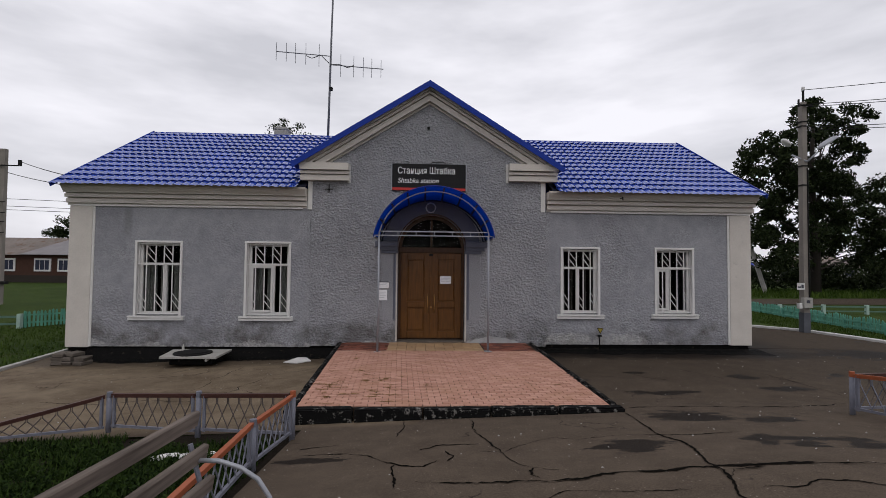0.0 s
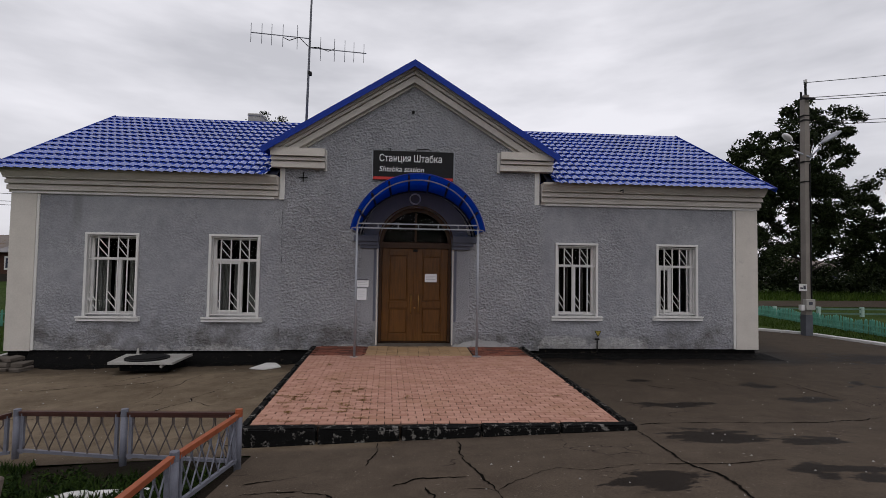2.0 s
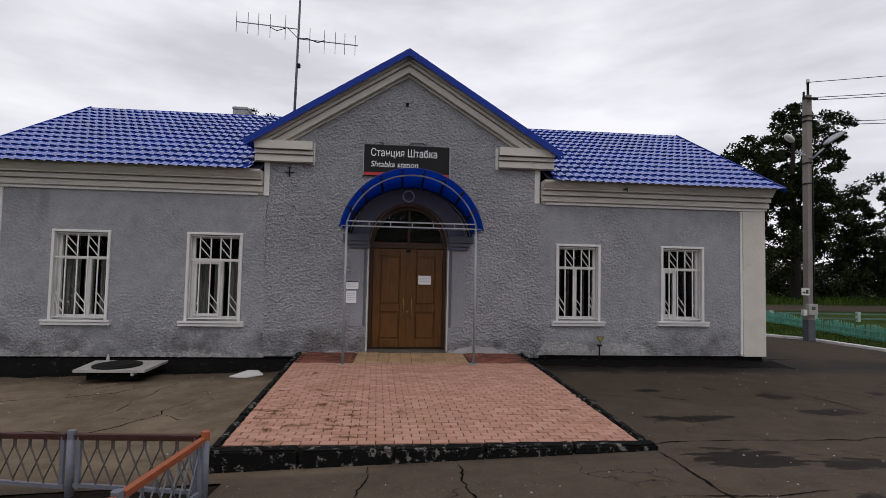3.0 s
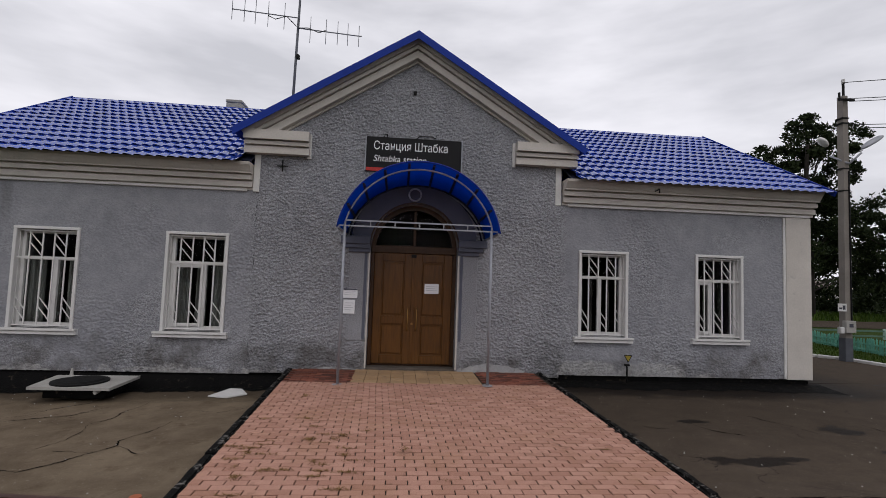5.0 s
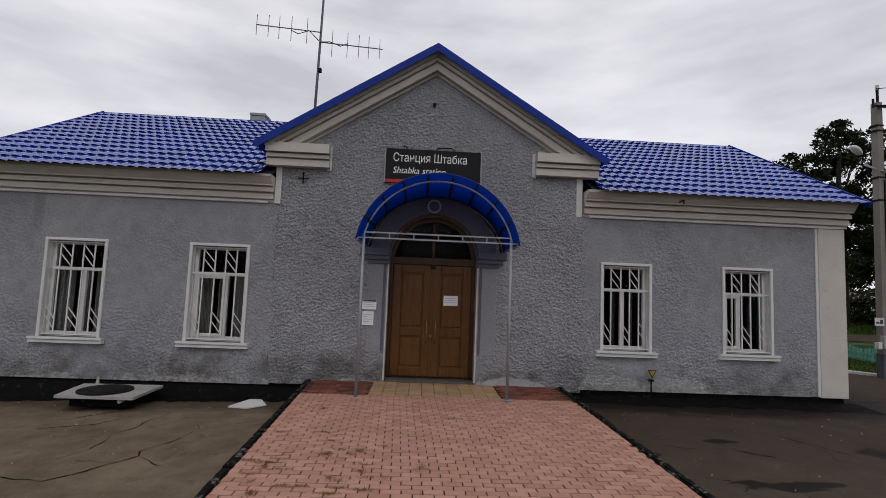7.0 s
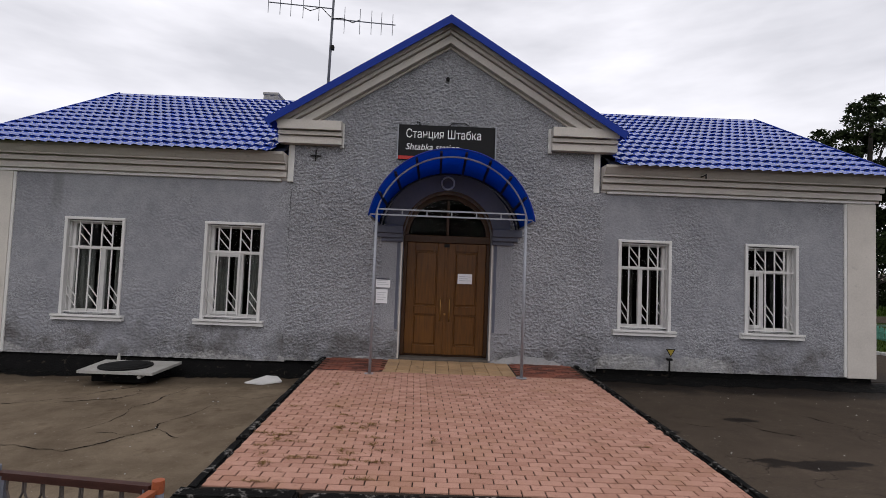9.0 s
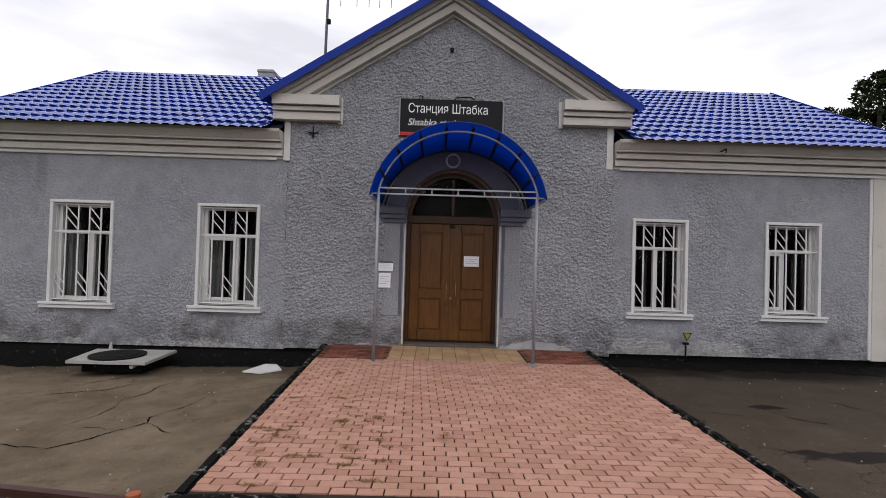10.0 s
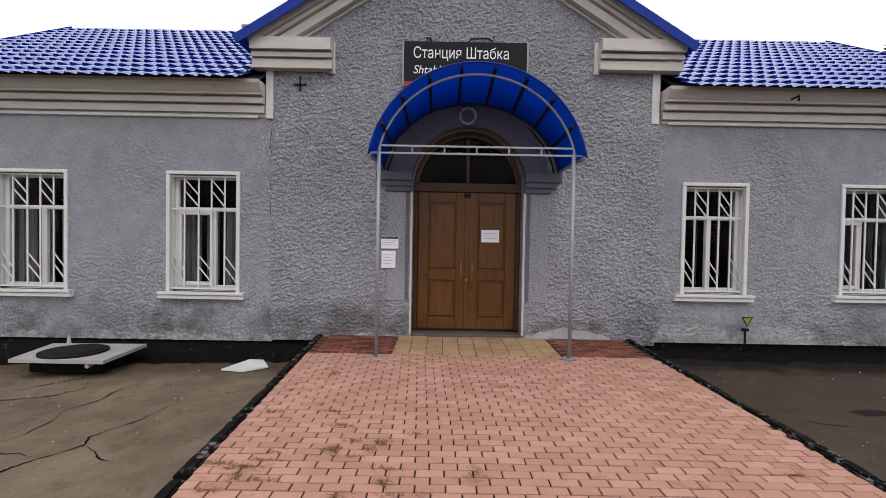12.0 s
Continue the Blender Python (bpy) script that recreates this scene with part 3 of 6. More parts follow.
slab(bm, [(-2.88, 3.6), (2.88, 3.6), (2.88, 4.3), (GX, 6.15), (-2.88, 4.3)], y0, y1)
bmesh.ops.remove_doubles(bm, verts=bm.verts[:], dist=0.001)
spart("wall", bm, M_STUCCO, "coarse rough-cast grey stucco wall of the entrance bay")



# rough-cast face: a relief of small lumps over the walls
def roughcast(x0, x1, z0, z1, y, keep, step=0.0122):
    nx, nz = int((x1 - x0) / step), int((z1 - z0) / step)
    V, F, index = [], [], {}

    def vert(i, j):
        if (i, j) not in index:
            x, z = x0 + (x1 - x0) * i / nx, z0 + (z1 - z0) * j / nz
            h = math.tanh(2.0 * noise.noise(Vector((x * 25.0, z * 40.0, 0.5)))) * 0.7 + 0.4 * noise.noise(Vector((x * 48.0, z * 66.0, 7.0)))
            calm = 0.95 + 0.45 * noise.noise(Vector((x * 0.7, z * 0.7, 2.0)))
            if abs(x) > 2.88:
                calm = min(0.85, max(0.14, 0.55 - 0.11 * z + 0.9 * noise.noise(Vector((x * 0.55, z * 0.8, 5.0)))))
            index[i, j] = len(V)
            V.append((x, y - 0.008 - 0.022 * max(-0.5, h) * calm - FY, z))
        return index[i, j]
    for i in range(nx):
        for j in range(nz):
            if keep(x0 + (x1 - x0) * (i + 0.5) / nx, z0 + (z1 - z0) * (j + 0.5) / nz):
                F.append((vert(i, j), vert(i + 1, j), vert(i + 1, j + 1), vert(i, j + 1)))
    me = bpy.data.meshes.new("roughcast_face")
    me.from_pydata(V, [], F)
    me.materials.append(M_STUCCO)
    me.polygons.foreach_set("use_smooth", [True] * len(F))
    ob = new("roughcast_face", me)
    ob.parent = station
    ob["label"] = "rough-cast grey stucco face with stained foot"


def clear_of_windows(x, z):
    return all(not (a - 0.0 < x < b + 0.0 and lo - 0.0 < z < hi) for a, b, lo, hi in WINDOWS)


def on_bay(x, z):
    u = abs(x - DX) / (DH + 0.1)
    in_door = u < 1 and z < SPRING + (RISE + 0.1) * math.sqrt(1 - u * u)
    return not in_door and z < 6.13 - 0.635 * abs(x - GX)


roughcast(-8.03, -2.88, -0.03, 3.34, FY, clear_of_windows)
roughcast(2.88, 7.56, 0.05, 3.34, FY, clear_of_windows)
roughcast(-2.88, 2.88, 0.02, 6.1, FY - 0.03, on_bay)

# side and back walls, floor and inner ceiling close the house
bm = B()
box(bm, X0, X0 + TH, FY + TH, YB, -0.1, 3.75)
spart("wall", bm, M_STUCCO_FINE)
spart("wall", box(B(), X1 - TH, X1, FY + TH, YB, -0.1, 3.75), M_STUCCO_FINE)
spart("wall", box(B(), X0, X1, YB, YB + TH, -0.1, 3.75), M_STUCCO_FINE)
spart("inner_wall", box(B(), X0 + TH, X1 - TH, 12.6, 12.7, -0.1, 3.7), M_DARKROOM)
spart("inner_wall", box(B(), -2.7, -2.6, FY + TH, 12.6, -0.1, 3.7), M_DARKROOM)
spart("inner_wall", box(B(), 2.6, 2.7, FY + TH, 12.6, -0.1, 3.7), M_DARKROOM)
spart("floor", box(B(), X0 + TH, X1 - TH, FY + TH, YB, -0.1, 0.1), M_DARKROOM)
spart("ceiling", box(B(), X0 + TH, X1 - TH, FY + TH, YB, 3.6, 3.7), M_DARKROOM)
spart("plinth", box(B(), X0 + 0.03, X1 - 0.03, FY + 0.03, YB + TH - 0.05, -0.6, -0.035), M_BITUMEN, "black bitumen-coated plinth")
spart("plinth", box(B(), 2.9, X1 - 0.035, FY + 0.034, FY + TH - 0.05, -0.04, 0.045), M_BITUMEN, "black bitumen-coated plinth")

# corner pilasters with a thin white edge strip
for x0, x1, z0, s in ((X0 - 0.015, -8.06, -0.05, -8.03), (7.58, X1 + 0.015, 0.04, 7.55)):
    spart("pilaster", box(B(), x0, x1, FY - 0.035, FY + 0.2, z0, 3.31, 0.006), M_CREAM, "cream painted corner pilaster")
    spart("edge_strip", box(B(), s - 0.028, s + 0.028, FY - 0.028, FY + 0.02, z0 + 0.02, 3.3, 0.004), M_TRIM)

# eaves cornice of the two wings
CORNICE = [(-0.02, 0.0), (0.02, 0.0), (0.02, 0.05), (0.085, 0.05), (0.085, 0.150), (0.04, 0.150), (0.04, 0.178), (0.145, 0.178), (0.145, 0.255), (0.10, 0.255), (0.10, 0.285),
           (0.20, 0.285), (0.20, 0.31), (0.225, 0.335), (0.265, 0.39), (0.30, 0.43), (0.31, 0.475), (-0.02, 0.475)]
for xa, xb, z in ((X0 - 0.08, -3.0, 3.325), (2.9, X1 + 0.08, 3.335)):
    spart("cornice", sweep(B(), CORNICE, (xa, FY, z), (xb, FY, z), (0, -1, 0), (0, 0, 1)), M_CREAM, "stepped cream plaster cornice")
    spart("edge_strip", box(B(), xa + 0.1, xb - 0.1, FY - 0.055, FY + 0.01, z - 0.022, z + 0.022, 0.004), M_TRIM)
for xa, d in ((X0, -1), (X1, 1)):
    spart("cornice", sweep(B(), [(a * 0.4, b) for a, b in CORNICE], (xa, FY + 0.0, 3.31), (xa, YB + TH, 3.31), (d, 0, 0), (0, 0, 1)), M_CREAM)
spart("edge_strip", box(B(), -2.985, -2.875, FY - 0.055, FY + 0.01, 3.30, 4.0, 0.004), M_TRIM)
spart("edge_strip", box(B(), 2.75, 2.86, FY - 0.055, FY + 0.01, 3.32, 4.06, 0.004), M_TRIM)

# pale repaired plaster at the wall foot
def plaster_patch(x0, x1, z0, z1, y, seed):
    rnd = random.Random(seed)
    n = 22
    pts = [(x0, z0), (x1, z0)] + [(x1 + (x0 - x1) * k / n, z0 + (z1 - z0) * (math.sin(math.pi * (0.12 + 0.76 * k / n)) * 0.7 + rnd.uniform(-0.02, 0.16))) for k in range(n + 1)]
    spart("plaster_patch", slab(B(), pts, y - 0.024, y), M_PATCH, "pale flaking plaster patch at the wall foot")


plaster_patch(0.92, 2.2, 0.02, 0.30, FY - 0.03, 61)

# short cornice returns below the gable
RETURN = [(-0.02, 0.0), (0.17, 0.0), (0.17, 0.125), (0.12, 0.125), (0.12, 0.15), (0.21, 0.15), (0.21, 0.215), (0.15, 0.215), (0.15, 0.24), (0.27, 0.24), (0.27, 0.41), (-0.02, 0.435)]
for xa, xb, z in ((-3.14, -1.98, 4.0), (1.92, 3.13, 4.06)):
    spart("cornice_return", sweep(B(), RETURN, (xa, FY - 0.03, z), (xb, FY - 0.03, z), (0, -1, 0), (0, 0, 1)), M_CREAM, "stepped cream cornice return")
    inner = xb if xa < 0 else xa
    spart("edge_strip", box(B(), inner - 0.05, inner + 0.02, FY - 0.085, FY + 0.01, z - 0.035, z + 0.43, 0.004), M_TRIM)

# raking cornice of the gable and its blue metal edge
for s in (-1, 1):
    xe, ze = GX + s * 3.16, 4.40
    n = Vector((s * (6.42 - 4.40), 0, 3.16)).normalized()
    top, foot = Vector((GX, FY - 0.03, 6.375)), Vector((xe, FY - 0.03, ze))
    prof = [(-0.02, 0.0), (0.24, 0.0), (0.24, -0.095), (0.17, -0.095), (0.17, -0.115), (0.20, -0.115), (0.20, -0.165), (0.11, -0.165), (0.11, -0.185), (0.15, -0.185),
            (0.15, -0.305), (0.03, -0.305), (0.03, -0.325), (0.05, -0.325), (0.05, -0.355), (-0.02, -0.355)]
    d = (foot - top).normalized()

    def mitred(bm):
        """Trim the upper end on the gable's middle line."""
        for v in list(bm.verts)[:len(bm.verts) // 2]:
            v.co += d * ((GX - v.co.x) / d.x)
        return bm
    spart("raking_cornice", mitred(sweep(B(), prof, top, foot, (0, -1, 0), n)), M_CREAM, "stepped cream raking cornice")
    spart("verge_trim", mitred(sweep(B(), [(-0.3, 0.005), (0.36, 0.005), (0.36, -0.075), (0.375, -0.075), (0.375, 0.055), (-0.3, 0.055)], top, foot + d * 0.14, (0, -1, 0), n)),
          M_BLUE_TRIM, "bright blue sheet-metal verge trim")


# ---- roofs of pressed metal tile ----
def tile_roof(p, along, up, length, run, cut=None, pitch=0.1855, row=0.352):
    """Waves across, steps up the slope; p is the foot corner."""
    p, along, up = Vector(p), Vector(along).normalized(), Vector(up).normalized()
    nrm = along.cross(up)
    if nrm.z < 0:
        nrm = -nrm
    bm = B()
    nx, rows = int(length / pitch * 8), int(run / row) + 1
    prev = None
    for r in range(rows):
        for f, lift in ((0.0, 0.046), (0.10, 0.046), (0.55, 0.026), (1.0, 0.004)):
            v = (r + f) * row - (0.025 if f == 0.0 and r else 0.0)
            if v > run:
                v = run
            line = []
            for i in range(nx + 1):
                u = length * i / nx
                ph = (u / pitch) % 1.0
                w = 0.044 * (0.5 + 0.5 * math.cos(2 * math.pi * ph)) ** 0.75
                sag = 0.030 * math.cos(2 * math.pi * ph) if f < 0.2 else 0.0
                line.append(bm.verts.new(p + along * u + up * (v - sag) + nrm * (w + lift)))
            if prev:
                for i in range(nx):
                    if cut is None or not cut(prev[i].co):
                        face = bm.faces.new((prev[i], prev[i + 1], line[i + 1], line[i]))
                        if f == 0.0:
                            # the front of each step has crisp edges
                            face.edges[0].smooth = face.edges[2].smooth = False
            prev = line
    loose = [v for v in bm.verts if not v.link_faces]
    bmesh.ops.delete(bm, geom=loose, context="VERTS")
    return bm


EZ, RY, RZ = 3.71, 13.72, 6.07
EY = 9.52
slope = Vector((0, RY - EY, RZ - EZ))


def under_gable(v):
    return abs(v.x - GX) < 3.12 and v.z < 6.42 - 0.64 * abs(v.x - GX) - 0.05


spart("roof", tile_roof((X0 - 0.15, EY, EZ), (1, 0, 0), slope, X1 - X0 + 0.27, slope.length, under_gable), M_ROOF, "bright blue pressed-metal tile roof", True)
turn = Matrix.Translation((0, EY + 0.02, EZ - 0.03)) @ Matrix.Rotation(math.atan2(slope.z, slope.y), 4, "X")
for xa, xb in ((X0 - 0.06, -3.0), (3.0, X1 + 0.06)):
    bm = slab(B(), [(xa, 0), (xb, 0), (xb, 0.02), (xa, 0.02)], 0.28, slope.length)
    bmesh.ops.transform(bm, matrix=turn, verts=bm.verts[:])
    spart("roof_decking", bm, M_DARKSTEEL)
back = Vector((0, -(YB + 0.9 - RY), 2.29))
spart("roof", tile_roof((X0 - 0.06, YB + 0.9, RZ - 2.29), (1, 0, 0), back, X1 - X0 + 0.12, back.length), M_ROOF, "", True)
spart("ridge_cap", tube(B(), [(X0 - 0.17, RY, RZ + 0.015), (X1 + 0.14, RY, RZ + 0.015)], 0.055, 8), M_BLUE_TRIM)
for x in (X0 - 0.16, X1 + 0.13):
    spart("verge_trim", bar(B(), (x, EY - 0.02, EZ + 0.03), (x, RY, RZ + 0.05), 0.03, 0.1), M_BLUE_TRIM)
    bm = B()
    a = [(FY + 0.05, 3.7), (YB + TH, 3.7), (RY, RZ - 0.05)]
    sx = X0 + 0.02 if x < 0 else X1 - 0.2
    bm2 = [(bm.verts.new((sx, yy, zz)), bm.verts.new((sx + 0.18, yy, zz))) for yy, zz in a]
    bm.faces.new([q[0] for q in bm2])
    bm.faces.new([q[1] for q in bm2][::-1])
    for i in range(3):
        j = (i + 1) % 3
        bm.faces.new((bm2[i][0], bm2[j][0], bm2[j][1], bm2[i][1]))
    spart("gable_end", bm, M_STUCCO_FINE)
# cross roof behind the gable
for s in (-1, 1):
    a, b = Vector((GX + s * 3.25, 9.66, 6.46 - 0.639 * 3.25)), Vector((-s * 3.25, 0, 0.639 * 3.25))
    spart("gable_roof", tile_roof((GX + s * 3.2, 9.9, 6.40 - 0.639 * 3.2), (0, 1, 0), b, 6.2, b.length, lambda v: v.z < EZ - 0.05 + (v.y - EY) * 0.545 and v.y > 10.4), M_ROOF, "", True)
spart("gable_ridge_cap", tube(B(), [(GX, 9.70, 6.40), (GX, 16.0, 6.40)], 0.045, 8), M_BLUE_TRIM)


# ---- windows ----
def window_unit(x0, x1, lo, hi, split, inner, sash):
    win = spart("window", box(B(), x0 - 0.0, x1 + 0.0, FY + 0.13, FY + 0.135, lo, lo + 0.01), M_WHITE, "white-barred window with white plastic frame")
    w, h, g = x1 - x0, hi - lo, FY

    def wp(name, bm, mat, label="", smooth=False):
        return spart(name, bm, mat, label, smooth, win)
    # casing on the wall face
    c = 0.05
    wp("casing", box(B(), x0 - 0.005, x0 + c, g - 0.04, g + 0.05, lo - 0.01, hi, 0.006), M_WHITE)
    wp("casing", box(B(), x1 - c, x1 + 0.005, g - 0.04, g + 0.05, lo - 0.01, hi, 0.006), M_WHITE)
    wp("casing", box(B(), x0 - 0.007, x1 + 0.007, g - 0.043, g + 0.05, hi - 0.045, hi + 0.006, 0.006), M_WHITE)
    a, b, bot, top = x0 + c, x1 - c, lo + 0.03, hi - 0.05
    # reveal and frame
    wp("reveal", box(B(), a - 0.02, a + 0.012, g + 0.05, g + 0.2, bot, top), M_WHITE)
    wp("reveal", box(B(), b - 0.012, b + 0.02, g + 0.05, g + 0.2, bot, top), M_WHITE)
    fy0, fy1 = g + 0.11, g + 0.17
    tr = hi - 0.31 * h
    for bx in ((a, a + 0.065, bot, top), (b - 0.065, b, bot, top), (a, b, bot, bot + 0.06), (a, b, top - 0.06, top), (a, b, tr - 0.03, tr + 0.03)):
        lap = 0.004 if bx[1] - bx[0] > 0.3 else 0.0
        wp("frame_bar", box(B(), bx[0], bx[1], fy0 + lap, fy1 - lap, bx[2], bx[3], 0.006), M_WHITE)
    m = a + (b - a) * split
    wp("mullion", box(B(), m - 0.04, m + 0.04, fy0 - 0.005, fy1, bot, tr, 0.006), M_WHITE)
    if sash:
        sx0, sx1 = (a + 0.06, m) if sash < 0 else (m, b - 0.06)
        for bx in ((sx0, sx0 + 0.055, bot + 0.05, tr - 0.03), (sx1 - 0.055, sx1, bot + 0.05, tr - 0.03), (sx0, sx1, bot + 0.05, bot + 0.11), (sx0, sx1, tr - 0.085, tr - 0.03)):
            lap = 0.004 if bx[1] - bx[0] > 0.1 else 0.0
            wp("sash_bar", box(B(), bx[0], bx[1], fy0 - 0.02 + lap, fy0 + 0.03, bx[2], bx[3], 0.006), M_WHITE)
    for xa, xb, za, zb in ((a + 0.05, m, bot + 0.05, tr), (m, b - 0.05, bot + 0.05, tr), (a + 0.05, b - 0.05, tr, top - 0.05)):
        pane = wp("pane", box(B(), xa, xb, g + 0.138, g + 0.144, za, zb), M_GLASS)
        pane.visible_shadow = False
    # curtain or blind inside
    bm = B()
    n = 60
    prev = None
    for i in range(n + 1):
        u = i / n
        if inner == "curtain" and (0.30 < u < 0.40 or 0.62 < u < 0.70):
            prev = None
            continue
        x = a + (b - a) * u
        yy = g + 0.30 + 0.03 * math.sin(u * 47) + 0.012 * math.sin(u * 131)
        cur = (bm.verts.new((x, yy, bot - 0.1)), bm.verts.new((x, yy, tr + 0.04)))
        if prev and (inner == "curtain" or (i % 12) > 8):
            bm.faces.new((prev[0], cur[0], cur[1], prev[1]))
        prev = cur
    bmesh.ops.delete(bm, geom=[v for v in bm.verts if not v.link_faces], context="VERTS")
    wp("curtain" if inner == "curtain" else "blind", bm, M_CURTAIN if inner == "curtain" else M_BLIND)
    # welded grille in front of the frame
    gy = g + 0.035
    cols = [a + (b - a) * f for f in (0.02, 0.19, 0.405, 0.60, 0.80, 0.98)]
    for x in cols[1:5]:
        wp("grille_bar", box(B(), x - 0.011, x + 0.011, gy - 0.008, gy + 0.008, bot + 0.01, top - 0.01), M_WHITE)
    for z in (bot + 0.015, tr, top - 0.02):
        wp("grille_bar", box(B(), a, b, gy - 0.024, gy - 0.008, z - 0.011, z + 0.011), M_WHITE)
    dz, sp = 0.24, 0.17
    for i, z in ((1, top - 0.06), (3, top - 0.06)):
        for k in (0, 1):
            wp("grille_bar", bar(B(), (cols[i], gy, z - k * sp), (cols[i + 1], gy, z - dz - k * sp), 0.018, 0.014), M_WHITE)
    for i, z in ((0, bot + 0.52), (2, bot + 0.52), (4, bot + 0.52)):
        for k in (0, 1):
            wp("grille_bar", bar(B(), (cols[i], gy, z - k * sp), (cols[i + 1], gy, z - dz - k * sp), 0.018, 0.014), M_WHITE)
    # sill
    wp("sill", sweep(B(), [(-0.1, 0.0), (0.11, 0.0), (0.11, -0.035), (0.055, -0.037), (0.055, -0.05), (0.085, -0.052), (0.085, -0.10), (-0.1, -0.105)],
                     (x0 - 0.10, g, lo + 0.0), (x1 + 0.09, g, lo + 0.0), (0, -1, 0), (0, 0, 1)), M_WHITE)


for spec, (split, inner, sash) in zip(WINDOWS, ((0.60, "curtain", 0), (0.60, "curtain", -1), (0.47, "blind", 0), (0.38, "blind", -1))):
    window_unit(*spec, split, inner, sash)

# ---- doorway ----
bm = B()
inner, outer = arch_pts(DX, DH + 0.005, SPRING, RISE), arch_pts(DX, 1.17, 2.50, 1.06)
for i in range(24):
    slab(bm, [inner[i], inner[i + 1], outer[i + 1], outer[i]], FY - 0.075, FY)
bmesh.ops.remove_doubles(bm, verts=bm.verts[:], dist=0.001)
spart("archivolt", bm, M_GREYLILAC, "smooth lilac-grey arch band")
bm = B()
for i in range(24):
    o2 = arch_pts(DX, DH + 0.03, SPRING, RISE + 0.03)
    slab(bm, [inner[i], inner[i + 1], o2[i + 1], o2[i]], FY - 0.085, FY - 0.03)
bmesh.ops.remove_doubles(bm, verts=bm.verts[:], dist=0.001)
spart("arch_edge", bm, M_DOORFRAME, "thin brown edge of the arch")
for s in (-1, 1):
    e = DX + s * (DH + 0.002)
    for w, za, zb, out in ((0.40, 2.255, 2.33, 0.10), (0.47, 2.33, 2.41, 0.14), (0.54, 2.41, 2.55, 0.18)):
        xa, xb = sorted((e, e + s * w))
        spart("impost", box(B(), xa, xb, FY - out, FY, za, zb, 0.008), M_GREYLILAC, "stepped lilac-grey impost block")
    xa, xb = sorted((e + s * 0.03, e + s * 0.38))
    spart("door_pilaster", box(B(), xa, xb, FY - 0.05, FY, 0.62, 2.255, 0.006), M_STUCCO)
    xa, xb = sorted((e + s * 0.05, e + s * 0.10))
    spart("groove_strip", box(B(), xa, xb, FY - 0.062, FY, 0.64, 2.25, 0.004), M_GREYLILAC)
    xa, xb = sorted((e, e + s * 0.03))
    spart("edge_strip", box(B(), xa, xb, FY - 0.06, FY + 0.02, 0.12, 2.255, 0.004), M_CREAM)
bm = B()
tube(bm, [(DX - 0.03 + 0.115 * math.cos(k * math.pi / 14), FY - 0.09, 3.38 + 0.115 * math.sin(k * math.pi / 14)) for k in range(29)], 0.018, 6)
spart("medallion_ring", bm, M_RING, "", True)
spart("medallion_disc", tube(B(), [(DX - 0.03, FY - 0.085, 3.38), (DX - 0.03, FY - 0.06, 3.38)], 0.095, 24), M_GREYLILAC)

DYF = FY + 0.22
door = spart("entrance_door", box(B(), DX - DH, DX + DH, DYF + 0.03, DYF + 0.09, 0.12, 0.155), M_DOORFRAME, "varnished brown wooden double door with arched fanlight")
for xa, xb, za, zb in ((DX - DH, DX - DH + 0.07, 0.15, 2.28), (DX + DH - 0.07, DX + DH, 0.15, 2.28), (DX - 0.025, DX + 0.025, 2.42, 3.1)):
    spart("door_frame", box(B(), xa, xb, DYF - 0.03, DYF + 0.08, za, zb, 0.008), M_DOORFRAME, "", False, door)
spart("transom", box(B(), DX - DH + 0.002, DX + DH - 0.002, DYF - 0.045, DYF + 0.085, 2.28, 2.42, 0.008), M_DOORFRAME, "", False, door)
bm = B()
ai, ao = arch_pts(DX, DH - 0.08, SPRING, RISE - 0.09), arch_pts(DX, DH, SPRING, RISE)
for i in range(24):
    slab(bm, [ai[i], ai[i + 1], ao[i + 1], ao[i]], DYF - 0.03, DYF + 0.08)
bmesh.ops.remove_doubles(bm, verts=bm.verts[:], dist=0.001)
spart("fanlight_frame", bm, M_DOORFRAME, "", False, door)
for flip in (-1, 1):
    half = [p for p in ai if (p[0] - DX) * flip >= -1e-6]
    pane = spart("fanlight_pane", slab(B(), half + [(DX, SPRING)], DYF + 0.02, DYF + 0.026), M_GLASS, "", False, door)
    pane.visible_shadow = False
for s in (-1, 1):
    a, b = sorted((DX + s * 0.012, DX + s * (DH - 0.075)))
    leaf = spart("door_leaf", box(B(), a, b, DYF + 0.012, DYF + 0.04, 0.165, 2.275), M_DOOR, "", False, door)
    st = 0.155
    za, zm0, zm1, zb = 0.19, 0.92, 1.07, 2.24
    for n_, bx in (("stile", (a, a + st, 0.165, 2.275)), ("stile", (b - st, b, 0.165, 2.275)), ("rail", (a + st, b - st, 0.165, 0.33)), ("rail", (a + st, b - st, zm0, zm1)), ("rail", (a + st, b - st, 2.12, 2.275))):
        spart(n_, box(B(), bx[0], bx[1], DYF - 0.02, DYF + 0.02, bx[2], bx[3], 0.007), M_DOOR, "", False, leaf)
    for z0_, z1_ in ((0.36, zm0 - 0.03), (zm1 + 0.03, 2.09)):
        spart("panel", box(B(), a + st + 0.02, b - st - 0.02, DYF - 0.008, DYF + 0.02, z0_, z1_, 0.014), M_DOOR, "", False, leaf)
    hx = DX + s * 0.085
    bm = B()
    tube(bm, [(hx, DYF - 0.02, 0.80), (hx, DYF - 0.07, 0.83), (hx, DYF - 0.07, 1.20), (hx, DYF - 0.02, 1.23)], 0.012, 8)
    spart("handle", bm, M_BRASS, "brass pull handle", True, leaf)
